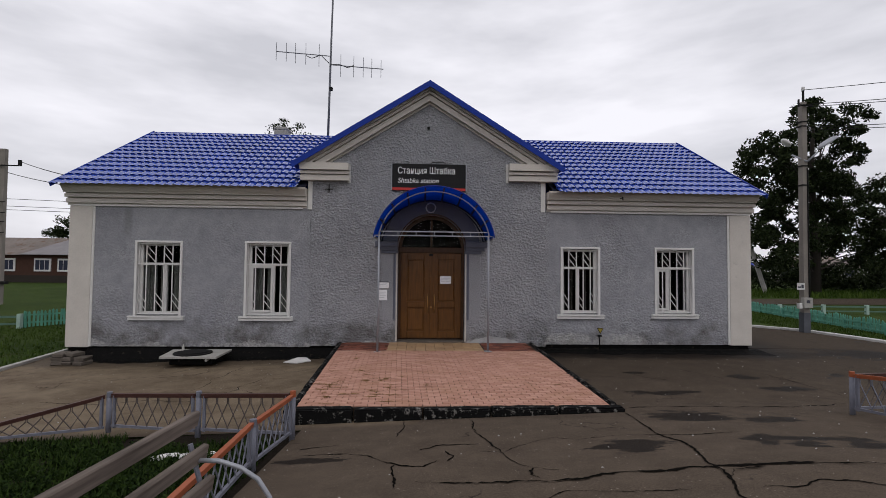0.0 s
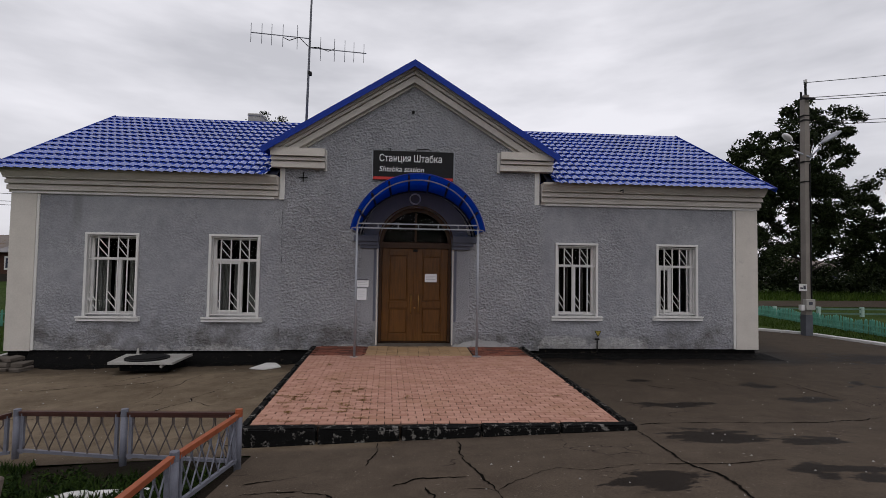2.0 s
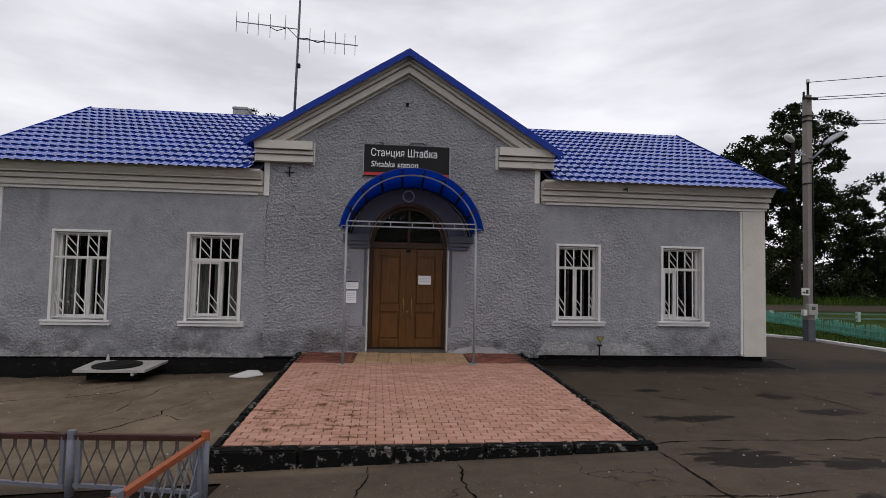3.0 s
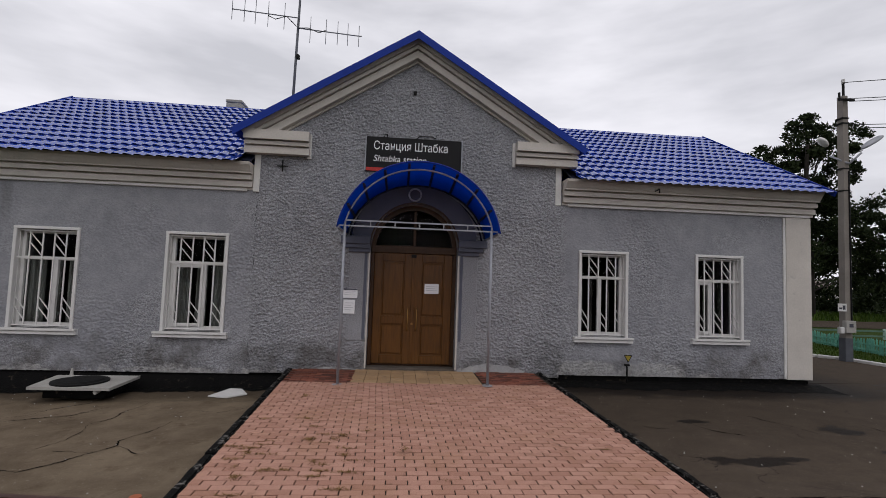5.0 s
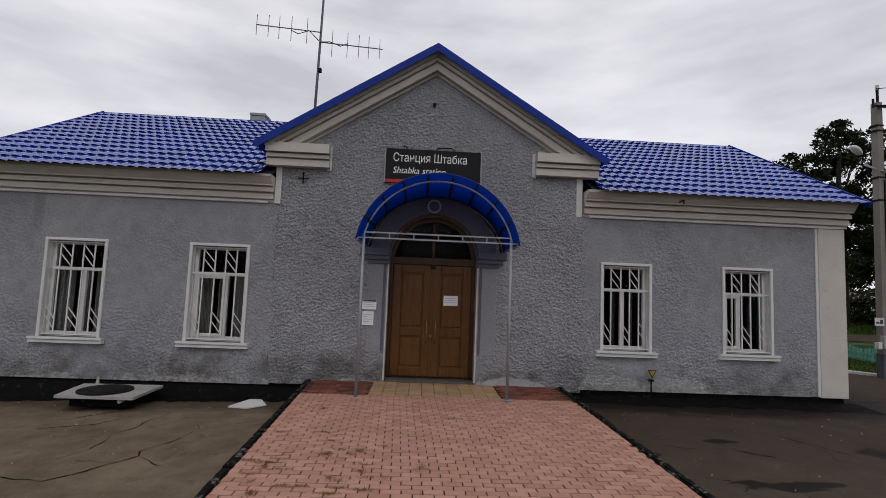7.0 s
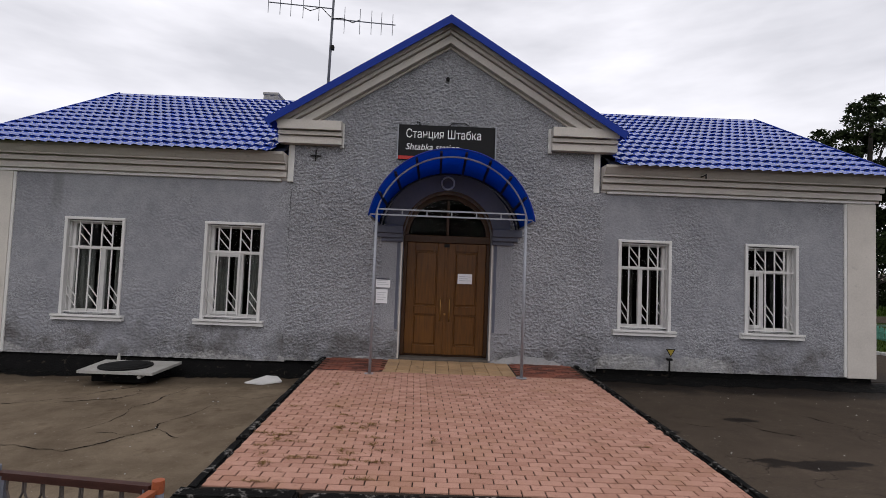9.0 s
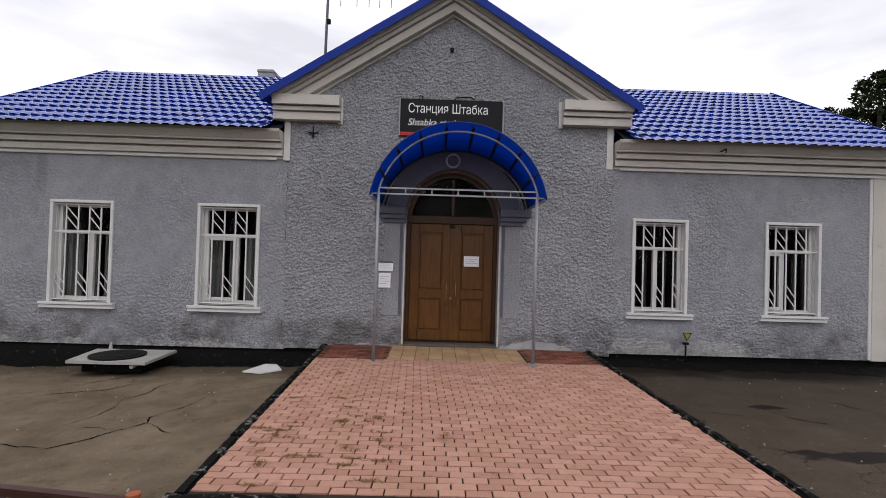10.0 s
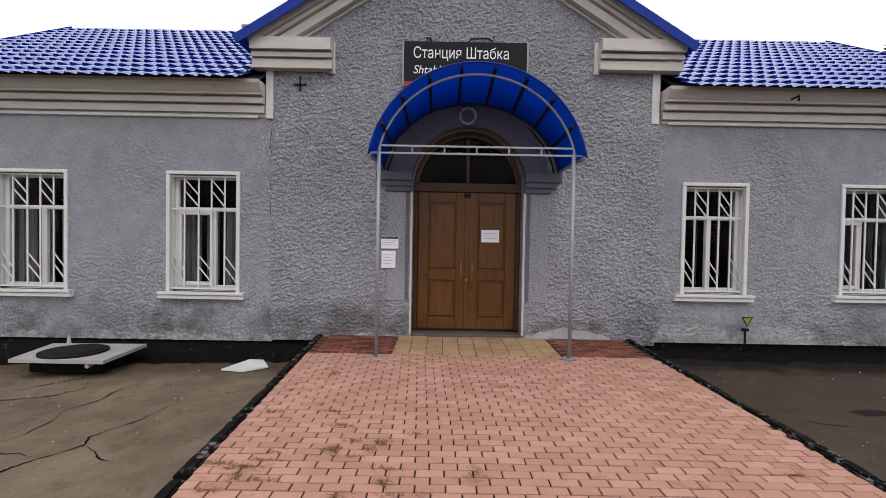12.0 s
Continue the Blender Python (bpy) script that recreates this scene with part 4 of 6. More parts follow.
spart("cover_strip", box(B(), DX - 0.03, DX + 0.03, DYF - 0.035, DYF - 0.018, 0.17, 2.27, 0.005), M_DOOR, "", False, door)
spart("lock", tube(B(), [(DX + 0.0, DYF - 0.055, 0.93), (DX, DYF - 0.03, 0.93)], 0.022, 12), M_BRASS, "", False, door)
spart("closer_box", box(B(), DX - 0.05, DX + 0.05, DYF - 0.06, DYF - 0.02, 2.2, 2.26), M_IRON, "", False, door)
spart("threshold", box(B(), DX - DH, DX + DH, FY - 0.02, DYF + 0.02, 0.0, 0.125, 0.01), M_OLDBRICK)

# ---- canopy over the door ----
canopy = thing("door_canopy", "arched blue polycarbonate canopy on thin silver steel posts", "canopy", at=(0, 8.72, 0))


def cpart(name, bm, mat, label="", smooth=False):
    for v in bm.verts:
        v.co.y -= 8.72
    return part(name, bm, mat, canopy, label, smooth)


CX, CZ, CR = 0.075, 2.36, 1.345
A0 = math.asin((2.575 - CZ) / CR)


def drop(y):
    """The arch grows flatter towards the wall."""
    return 1.0 - 0.11 * min(1.0, max(0.0, (y - 8.6) / 1.36))


def rib(r, a, y):
    return (CX + r * math.cos(a), y, 2.575 + (CZ + r * math.sin(a) - 2.575) * drop(y))


def arc(r, y, n=40, a0=A0):
    return [rib(r, a0 + (math.pi - 2 * a0) * k / n, y) for k in range(n + 1)]


bm = B()
V = [[bm.verts.new(p) for p in l] for l in (arc(CR - 0.008, 8.60), arc(CR, 8.60), arc(CR, 9.96), arc(CR - 0.008, 9.96))]
for i in range(40):
    for q in range(4):
        w = (q + 1) % 4
        bm.faces.new((V[q][i], V[q][i + 1], V[w][i + 1], V[w][i]))
cpart("roof_sheet", bm, M_CANOPY, "translucent bright blue polycarbonate sheet", True)
cpart("sheet_edge", tube(B(), arc(CR - 0.004, 8.60), 0.012, 6), M_BLUE_TRIM, "", True)
cpart("front_arch", tube(B(), arc(1.25, 8.74, 40, 0.19), 0.016, 8), M_STEEL, "silver painted steel arch", True)
cpart("rear_arch", tube(B(), arc(CR - 0.03, 9.93), 0.018, 8), M_DARKSTEEL, "", True)
cpart("wall_arch", tube(B(), arc(CR - 0.09, 9.95), 0.016, 8), M_DARKSTEEL, "", True)
for k in range(1, 9):
    a = A0 + (math.pi - 2 * A0) * k / 9
    cpart("purlin", bar(B(), rib(CR - 0.03, a, 8.64), rib(CR - 0.03, a, 9.95), 0.04, 0.03), M_DARKSTEEL)
for s in (-1, 1):
    x, z = CX + s * (CR - 0.02) * math.cos(A0), 2.575
    cpart("side_rail", bar(B(), (x, 8.62, z), (x, 9.97, z), 0.03, 0.03), M_STEEL)
for z in (2.615, 2.705):
    cpart("tie_bar", bar(B(), (CX - (1.33 if z < 2.65 else 1.2), 8.74, z), (CX + (1.33 if z < 2.65 else 1.2), 8.74, z), 0.022, 0.022), M_STEEL)
for k in range(7):
    x = CX - 1.2 + 2.4 * k / 6
    cpart("tie_strut", bar(B(), (x, 8.74, 2.615), (x, 8.74, 2.705), 0.018, 0.018, (0, 1, 0)), M_STEEL)
for x, zb in ((-1.135, 0.065), (1.28, 0.085)):
    cpart("post", tube(B(), [(x, 8.74, zb), (x, 8.74, 2.61)], 0.024, 10), M_STEEL, "", True)
    cpart("foot_plate", tube(B(), [(x, 8.74, zb), (x, 8.74, zb + 0.012)], 0.085, 20), M_STEEL)

# ---- on and by the station wall ----
def lettering(name, text, size, x, y, z, mat, parent, slant=0.0, width=None):
    cu = bpy.data.curves.new(name, "FONT")
    cu.body, cu.size, cu.extrude, cu.shear = text, size, 0.002, slant
    tmp = bpy.data.objects.new(name, cu)
    scene.collection.objects.link(tmp)
    me = bpy.data.meshes.new_from_object(tmp.evaluated_get(bpy.context.evaluated_depsgraph_get()))
    bpy.data.objects.remove(tmp)
    xs = [v.co.x for v in me.vertices]
    k = width / (max(xs) - min(xs)) if width else 1.0
    me.transform(Matrix.Translation((x - min(xs) * k, y, z)) @ Matrix.Rotation(radians(90), 4, "X") @ Matrix.Diagonal((k, 1, 1, 1)))
    me.materials.clear()
    me.materials.append(mat)
    ob = new(name, me)
    ob.parent = parent
    return ob


sign = tagged(part("station_sign", box(B(), -0.94, 0.865, 9.905, 9.935, 3.80, 4.46, 0.004), M_BLACK),
              "black station name board with white lettering and red stripe", "sign")
part("red_stripe", box(B(), -0.935, 0.86, 9.902, 9.906, 3.803, 3.868), M_RED, sign, "red stripe")
for x in (-0.955, 0.88):
    part("edge_profile", box(B(), x - 0.012, x + 0.012, 9.90, 9.965, 3.80, 4.465, 0.003), M_STEEL, sign)
part("bracket", box(B(), -0.8, 0.72, 9.935, 9.972, 4.30, 4.34), M_STEEL, sign)
part("bracket", box(B(), -0.8, 0.72, 9.935, 9.972, 3.90, 3.94), M_STEEL, sign)
lettering("lettering", "Станция Штабка", 0.228, -0.80, 9.903, 4.215, M_LETTER, sign, 0.0, 1.40)
lettering("lettering", "Shtabka station", 0.172, -0.80, 9.903, 3.99, M_LETTER, sign, 0.22, 1.0)
cable = part("sign_cable", tube(B(), [(-0.62, 9.95, 4.46), (-0.60, 9.93, 4.53), (-0.56, 9.93, 4.52), (-0.55, 9.95, 4.46)], 0.012, 6), M_IRON, None, "", True)
tagged(cable, "thin dark cable loop above the name board", "cable")
cable = part("sign_cable", tube(B(), [(0.0, 9.95, 4.47), (0.05, 9.92, 4.51), (0.3, 9.92, 4.52), (0.36, 9.93, 4.49), (0.38, 9.95, 4.55)], 0.011, 6), M_IRON, None, "", True)
tagged(cable, "dark cable running along the name board", "cable")


def notice(name, x0, x1, z0, z1, y, label, bars, head=None):
    ob = tagged(part(name, box(B(), x0, x1, y - 0.006, y, z0, z1, 0.001), M_PAPER), label, "notice")
    h = (z1 - z0) / (bars + 2.0)
    for k in range(bars):
        zz = z1 - h * (k + 1.5)
        part("text_bar", box(B(), x0 + 0.025, x1 - 0.03 - 0.04 * (k % 2), y - 0.0075, y - 0.0055, zz, zz + h * 0.22), M_FAINT, ob)
    if head:
        part("heading", box(B(), x0 + 0.002, x1 - 0.002, y - 0.008, y - 0.0055, z1 - 0.03, z1 - 0.002), head, ob)
    return ob


notice("notice", -1.245, -0.985, 1.40, 1.575, 9.940, "white notice with dark heading on the stucco wall", 3, M_INK)
notice("notice", -1.235, -1.025, 1.11, 1.365, 9.940, "white paper notice on the stucco wall", 4)
notice("door_notice", 0.27, 0.545, 1.515, 1.705, 10.195, "white paper notice taped to the door leaf", 3)
bracket = tagged(part("wall_bracket", bar(bar(B(), (-2.57, 9.93, 3.80), (-2.37, 9.93, 3.80), 0.02, 0.02), (-2.47, 9.93, 3.70), (-2.47, 9.93, 3.92), 0.02, 0.02, (0, 1, 0)), M_IRON),
                 "small rusty iron cross bracket on the wall", "bracket")
# a hole in the gable, its dark inside drawn as a black stub
hole = tagged(part("wall_anchor", tube(B(), [(-0.06, 9.9, 5.36), (-0.06, 9.98, 5.36)], 0.035, 10), M_IRON), "small dark hole in the gable, drawn as a black stub", "anchor")
# gas marker: a yellow triangle on a short pipe
marker = thing("pipe_marker", "small yellow triangular sign on a black pipe stub", "marker", at=(4.21, 9.9, 0))
part("pipe", tube(B(), [(0.0, 0.0, -0.1), (0.0, 0.0, 0.24), (-0.01, 0.0, 0.27)], 0.016, 8), M_IRON, marker, "", True)
part("valve", box(B(), -0.05, 0.05, -0.03, 0.03, 0.26, 0.30, 0.008), M_IRON, marker)
part("triangle", slab(B(), [(-0.085, 0.475), (0.085, 0.475), (0.0, 0.33)], -0.045, -0.038), M_IRON, marker)
part("triangle_face", slab(B(), [(-0.062, 0.463), (0.062, 0.463), (0.0, 0.355)], -0.048, -0.044), M_YELLOW, marker, "yellow face")
for k, (x, z0, z1) in enumerate(((-2.9, 1.9, 3.26), (-2.905, 0.3, 0.6))):
    rnd = random.Random(5 + k)
    bm = B()
    zz, prev = z0, None
    while zz < z1:
        xx = x + rnd.uniform(-0.012, 0.012)
        w = rnd.uniform(0.001, 0.004)
        cur = (bm.verts.new((xx - w, 9.940, zz)), bm.verts.new((xx + w, 9.940, zz)))
        if prev:
            bm.faces.new((*prev, cur[1], cur[0]))
        prev = cur
        zz += 0.06
    tagged(part("wall_crack", bm, M_IRON), "thin dark vertical crack in the stucco", "crack", kind="structure")

stub = part("eaves_pipe", tube(B(), [(4.68, 9.75, 3.66), (4.68, 9.60, 3.67), (4.68, 9.60, 3.60)], 0.014, 8), M_IRON, None, "", True)
tagged(stub, "short bent iron pipe in the eaves cornice", "pipe")

# ---- roof things ----
chimney = thing("chimney", "low pale brick chimney with a flat cap", "chimney", at=(-4.97, 14.62, 5.75))
part("shaft", box(B(), -0.21, 0.21, -0.25, 0.25, -0.2, 0.74, 0.01), M_CONCRETE, chimney)
part("cap", box(B(), -0.225, 0.225, -0.27, 0.27, 0.74, 0.83, 0.02), M_CONCRETE, chimney)
part("flue", box(B(), -0.1, 0.1, -0.1, 0.1, 0.84, 0.87), M_DARKSTEEL, chimney)
antenna = thing("radio_antenna", "tall thin mast with two yagi antennas above the roof", "antenna", at=(-3.33, 14.19, 5.85))
part("mast", tube(B(), [(-0.03, 0, -0.1), (0.0, 0, 2.0), (0.03, 0, 4.0), (0.1, 0, 7.5)], 0.04, 8, 0.026), M_MAST, antenna, "", True)
part("clamp", box(B(), 0.0, 0.1, -0.05, 0.05, 1.93, 2.05, 0.01), M_IRON, antenna)
for s, z, z2, els in ((-1, 3.08, 3.19, (0.36, 0.80, 1.14, 1.44, 1.77)), (1, 2.79, 2.69, (0.36, 0.79, 1.11, 1.39, 1.70))):
    boom = part("boom", bar(B(), (0.01, -0.05, z), (s * 1.78, -0.05, z2), 0.022, 0.022), M_MAST, antenna)
    part("feed_cable", tube(B(), [(s * 0.02, -0.06, z - 0.25 * (s < 0)), (s * 0.3, -0.06, z + 0.02), (s * 0.6, -0.06, z - 0.09), (s * 0.8, -0.06, z + 0.0)], 0.012, 6), M_IRON, antenna, "", True)
    for k, e in enumerate(els):
        zz, h = z + (z2 - z) * e / 1.78, 0.38 - 0.02 * k
        part("element", tube(B(), [(s * e, -0.05, zz - h), (s * e, -0.05, zz + h)], 0.009, 6), M_MAST, boom)

# ---- paved path to the door ----
PX0, PX1, PY0 = -1.98, 2.41, 4.72


def pave_z(y):
    return 0.045 + 0.008 * (y - 4.7)


def left_edge(y):
    return -1.85 - 0.045 * (y - 4.7)


path = thing("paved_path", "salmon concrete block path with black-painted kerbs up to the door", "path", kind="structure")
bm = B()
pts = [(left_edge(4.7), 4.66), (PX1 + 0.03, 4.66), (PX1 + 0.03, 10.0), (left_edge(10.0), 10.0)]
vs = [bm.verts.new((x, y, pave_z(y) - 0.012)) for x, y in pts] + [bm.verts.new((x, y, -0.4)) for x, y in pts]
bm.faces.new(vs[:4])
for i in range(4):
    bm.faces.new((vs[i], vs[(i + 1) % 4], vs[4 + (i + 1) % 4], vs[4 + i]))
part("bedding", bm, M_JOINT, path)


def kerb(p, q, w, label):
    """A row of kerb stones from p to q, top following the path."""
    p, q = Vector(p), Vector(q)
    n = max(1, round((q - p).length / 1.0))
    s = Vector((-(q - p).y, (q - p).x)).normalized() * w
    rnd = random.Random(int(p.x * 10 + q.y))
    for i in range(n):
        a, b = p.lerp(q, i / n), p.lerp(q, (i + 1) / n - 0.006)
        bm = B()
        dz = rnd.uniform(-0.006, 0.008)
        c = [(a, 0.012), (b, 0.012), (b + s, 0.012), (a + s, 0.012)]
        top = [bm.verts.new((v.x, v.y, pave_z(v.y) + d + dz)) for v, d in c]
        low = [bm.verts.new((v.x, v.y, -0.45)) for v, d in c]
        bm.faces.new(top)
        for k in range(4):
            bm.faces.new((top[k], top[(k + 1) % 4], low[(k + 1) % 4], low[k]))
        es = [e for e in bm.edges if e.verts[0] in top and e.verts[1] in top]
        bmesh.ops.bevel(bm, geom=es, offset=0.018, segments=2, affect="EDGES")
        es = [e for e in bm.edges if abs(e.verts[0].co.z - e.verts[1].co.z) < 0.03 and e.calc_length() > 0.3]
        bmesh.ops.subdivide_edges(bm, edges=es, cuts=7)
        for v in bm.verts:
            if v.co.z > -0.3:
                v.co += Vector((rnd.uniform(-1, 1), rnd.uniform(-1, 1), rnd.uniform(-1, 0.6))) * 0.006
        part("kerb_stone", bm, M_KERBBLACK, path, label)


kerb((left_edge(4.5) - 0.13, 4.50), (PX1 + 0.18, 4.56), 0.15, "worn black-painted concrete kerb")
kerb((left_edge(4.6) - 0.005, 4.66), (left_edge(10.0) - 0.005, 9.98), 0.095, "worn black-painted concrete kerb")
kerb((PX1 + 0.035, 9.98), (PX1 + 0.035, 4.72), 0.095, "worn black-painted concrete kerb")


def block_mesh(name, w, d, h=0.02, mat=None):
    """One paving block with chamfered rim; origin at the middle of its top."""
    bm = B()
    c = 0.004
    t = [bm.verts.new((sx * (w / 2 - c), sy * (d / 2 - c), 0)) for sx, sy in ((-1, -1), (1, -1), (1, 1), (-1, 1))]
    m = [bm.verts.new((sx * w / 2, sy * d / 2, -c)) for sx, sy in ((-1, -1), (1, -1), (1, 1), (-1, 1))]
    l = [bm.verts.new((sx * w / 2, sy * d / 2, -h)) for sx, sy in ((-1, -1), (1, -1), (1, 1), (-1, 1))]
    bm.faces.new(t)
    for k in range(4):
        j = (k + 1) % 4
        bm.faces.new((m[k], m[j], t[j], t[k]))
        bm.faces.new((l[k], l[j], m[j], m[k]))
    me = bpy.data.meshes.new(name)
    bm.to_mesh(me)
    bm.free()
    me.materials.append(mat)
    return me


def lay(spots, me, name, limit, parent, mat, label=""):
    """Blocks at (x, y, half): the first ones as parts, the rest joined."""
    rnd = random.Random(11)
    V, F = [], []
    for i, (x, y, half) in enumerate(spots):
        m = Matrix.LocRotScale((x, y, pave_z(y) + rnd.uniform(-0.003, 0.003)), Euler((rnd.uniform(-0.012, 0.012), rnd.uniform(-0.012, 0.012), rnd.uniform(-0.012, 0.012))), (half, 1, 1))
        if i < limit:
            ob = new(name, me)
            ob.parent, ob.matrix_local = parent, m
        else:
            b = len(V)
            V += [m @ v.co for v in me.vertices]
            F += [[b + k for k in p.vertices] for p in me.polygons]
    if V:
        rest = bpy.data.meshes.new(name)
        rest.from_pydata(V, [], F)
        rest.materials.append(mat)
        ob = new(name, rest)
        ob.parent = parent
        tagged(ob, label, kind="stuff")


# ---- manhole slab, plate, stacked bricks ----
manhole = thing("manhole_cover", "pale concrete manhole slab with a black iron lid", "manhole", at=(-5.25, 9.25, -0.16))
# base coloured black to stand for the shadow under the slab
part("base", box(B(), -0.42, 0.5, -0.28, 0.42, -0.1, 0.055, 0.01), M_BITUMEN, manhole)
part("slab", plate(B(), [(-0.56, -0.42), (0.64, -0.42), (0.60, 0.56), (-0.72, 0.50)], 0.055, 0.10), M_CONCRETE, manhole, "pale worn concrete slab")
part("rim", tube(B(), [(-0.04, 0.0, 0.10), (-0.04, 0.0, 0.125)], 0.40, 28), M_IRON, manhole)
part("lid", tube(B(), [(-0.04, 0.0, 0.125), (-0.04, 0.0, 0.145)], 0.34, 28, 0.30), M_IRON, manhole, "black cast-iron lid")
part("pipe_stub", tube(B(), [(0.42, -0.40, 0.02), (0.42, -0.28, 0.03)], 0.03, 8), M_CONCRETE, manhole)
stone = tagged(part("marker_stone", tube(B(), [(-5.75, 9.75, -0.2), (-5.74, 9.75, 0.06)], 0.05, 6, 0.015), M_CONCRETE), "small pointed stone beside the manhole", "stone")
bm = plate(B(), [(-3.26, 9.16), (-2.95, 9.10), (-2.68, 9.30), (-2.85, 9.58), (-3.05, 9.60)], ground_z(-3, 9.3) + 0.005, ground_z(-3, 9.3) + 0.025)
for v in bm.verts:
    v.co.z += max(0.0, v.co.y - 9.1) * 0.06
tagged(part("slab_fragment", bm, M_WHITE), "broken whitish flat slab on the asphalt", "slab")
rnd = random.Random(3)
for row in range(3):
    for i in range(3 if row < 2 else 2):
        x, y, z = -8.26 + 0.25 * i + rnd.uniform(-0.03, 0.03), 9.40 + 0.03 * row + rnd.uniform(-0.05, 0.05), ground_z(-8, 9.4) + 0.088 * row
        bm = box(B(), -0.115, 0.115, -0.17, 0.17, 0.0, 0.085, 0.016)
        for v in bm.verts:
            v.co += Vector((rnd.uniform(-1, 1), rnd.uniform(-1, 1), rnd.uniform(-1, 0.2))) * 0.012
        b = part("stacked_brick", bm, M_OLDBRICK)
        b.matrix_world = pose(x, y, z, 0, 0, rnd.uniform(-16, 16))
        tagged(b, "old grey brick in a low stack by the corner", "brick", "brick stack")

# black bitumen apron along the wall
for xa, xb, w in ((-8.1, left_edge(10) - 0.17, 0.42), (PX1 + 0.2, 8.3, 0.5)):
    rnd = random.Random(int(xa * 3))
    bm = B()
    prev, n = None, int((xb - xa) / 0.08)
    e = 0.0
    for i in range(n + 1):
        x = xa + (xb - xa) * i / n
        e = e * 0.8 + rnd.uniform(-0.07, 0.07)
        yo = 10.03 - w - e
        cur = (bm.verts.new((x, yo, ground_z(x, yo) + 0.004)), bm.verts.new((x, (yo + 10) / 2, ground_z(x, yo) + 0.014 + rnd.uniform(0, 0.012))),
               bm.verts.new((x, 9.85, ground_z(x, 9.8) + 0.04 + rnd.uniform(0, 0.02))), bm.verts.new((x, 10.04, -0.05)))
        if prev:
            for k in range(3):
                bm.faces.new((prev[k], cur[k], cur[k + 1], prev[k + 1]))
        prev = cur
    tagged(part("bitumen_apron", bm, M_BITUMEN, None, "", True), "glossy black bitumen strip along the wall foot", "apron", kind="structure")

# ---- cracks in the asphalt ----
def crack(line, wide, seed):
    """A jagged soil-filled crack through a few points of the asphalt."""
    rnd = random.Random(seed)
    bm, prev = B(), None
    off, wid = 0.0, wide * 0.6
    total = sum(math.hypot(xb - xa, yb - ya) for (xa, ya), (xb, yb) in zip(line, line[1:]))
    run = 0.0
    for (xa, ya), (xb, yb) in zip(line, line[1:]):
        n = max(2, int(math.hypot(xb - xa, yb - ya) / 0.035))
        dx, dy = (yb - ya), -(xb - xa)
        l = math.hypot(dx, dy)
        for i in range(n):
            u = i / n
            run += l / n
            off = off * 0.82 + rnd.uniform(-0.016, 0.016)
            wid = min(wide, max(wide * 0.22, wid + rnd.uniform(-0.3, 0.3) * wide))
            taper = min(1.0, 0.25 + 6.0 * min(run, total - run) / total)
            x, y = xa + (xb - xa) * u + dx / l * off, ya + (yb - ya) * u + dy / l * off
            a, b = wid * taper * rnd.uniform(0.5, 1.2), wid * taper * rnd.uniform(0.5, 1.2)
            cur = [bm.verts.new((x + dx / l * w, y + dy / l * w, ground_z(x, y) + 0.005)) for w in (-a, b)]
            if prev:
                bm.faces.new((*prev, cur[1], cur[0]))
            prev = cur
    tagged(part("asphalt_crack", bm, M_CRACK), "dark soil-filled crack in the asphalt", "crack", kind="structure")


# cracks before the path
crack([(-0.23, 2.13), (0.02, 2.03), (0.68, 1.94), (1.13, 1.92), (1.4, 2.01), (2.06, 2.01), (2.85, 1.98), (3.58, 1.9), (5.2, 1.8)], 0.026, 70)
crack([(2.53, 4.55), (2.39, 3.63), (2.34, 3.19), (2.42, 2.78), (2.24, 2.02), (2.08, 1.46), (2.1, 0.7)], 0.018, 71)
crack([(2.6, 1.95), (2.32, 1.91), (2.19, 1.75), (2.13, 1.55)], 0.012, 72)
crack([(2.32, 1.58), (2.51, 1.55), (2.78, 1.62), (3.18, 1.5), (4.2, 1.45)], 0.012, 73)
crack([(2.62, 4.81), (3.33, 4.94), (3.99, 4.92), (5.11, 4.86), (6.23, 5.17)], 0.016, 74)
crack([(1.45, 3.16), (1.97, 3.27), (2.74, 3.1), (3.26, 3.14)], 0.008, 75)
crack([(-0.41, 4.45), (-0.39, 4.19), (-0.47, 3.62)], 0.011, 76)
crack([(0.45, 4.42), (0.43, 3.6), (0.53, 3.2), (0.62, 2.83), (0.71, 2.36), (0.81, 2.26), (1.0, 2.15)], 0.014, 77)
crack([(0.62, 2.83), (0.96, 3.16), (1.24, 3.29), (1.5, 3.17)], 0.013, 78)
crack([(0.62, 2.80), (0.45, 2.88), (0.33, 2.94)], 0.012, 79)
crack([(0.77, 2.27), (0.70, 2.1), (0.76, 1.94)], 0.015, 80)
crack([(-0.92, 3.05), (-0.71, 2.95), (-0.53, 2.69), (-0.35, 2.58), (-0.18, 2.52), (-0.02, 2.70)], 0.014, 81)
crack([(-0.44, 2.6), (-0.45, 2.2), (-0.41, 1.95)], 0.014, 82)
crack([(-0.2, 3.05), (0.05, 3.22), (0.45, 3.18)], 0.014, 83)
crack([(0.07, 2.98), (0.14, 2.78), (0.07, 2.58)], 0.014, 84)
crack([(-1.45, 3.29), (-1.0, 3.43)], 0.012, 85)
crack([(-1.4, 3.06), (-0.88, 3.07)], 0.014, 86)
crack([(0.35, 1.55), (0.95, 1.7), (1.3, 1.62), (1.9, 1.6)], 0.008, 87)
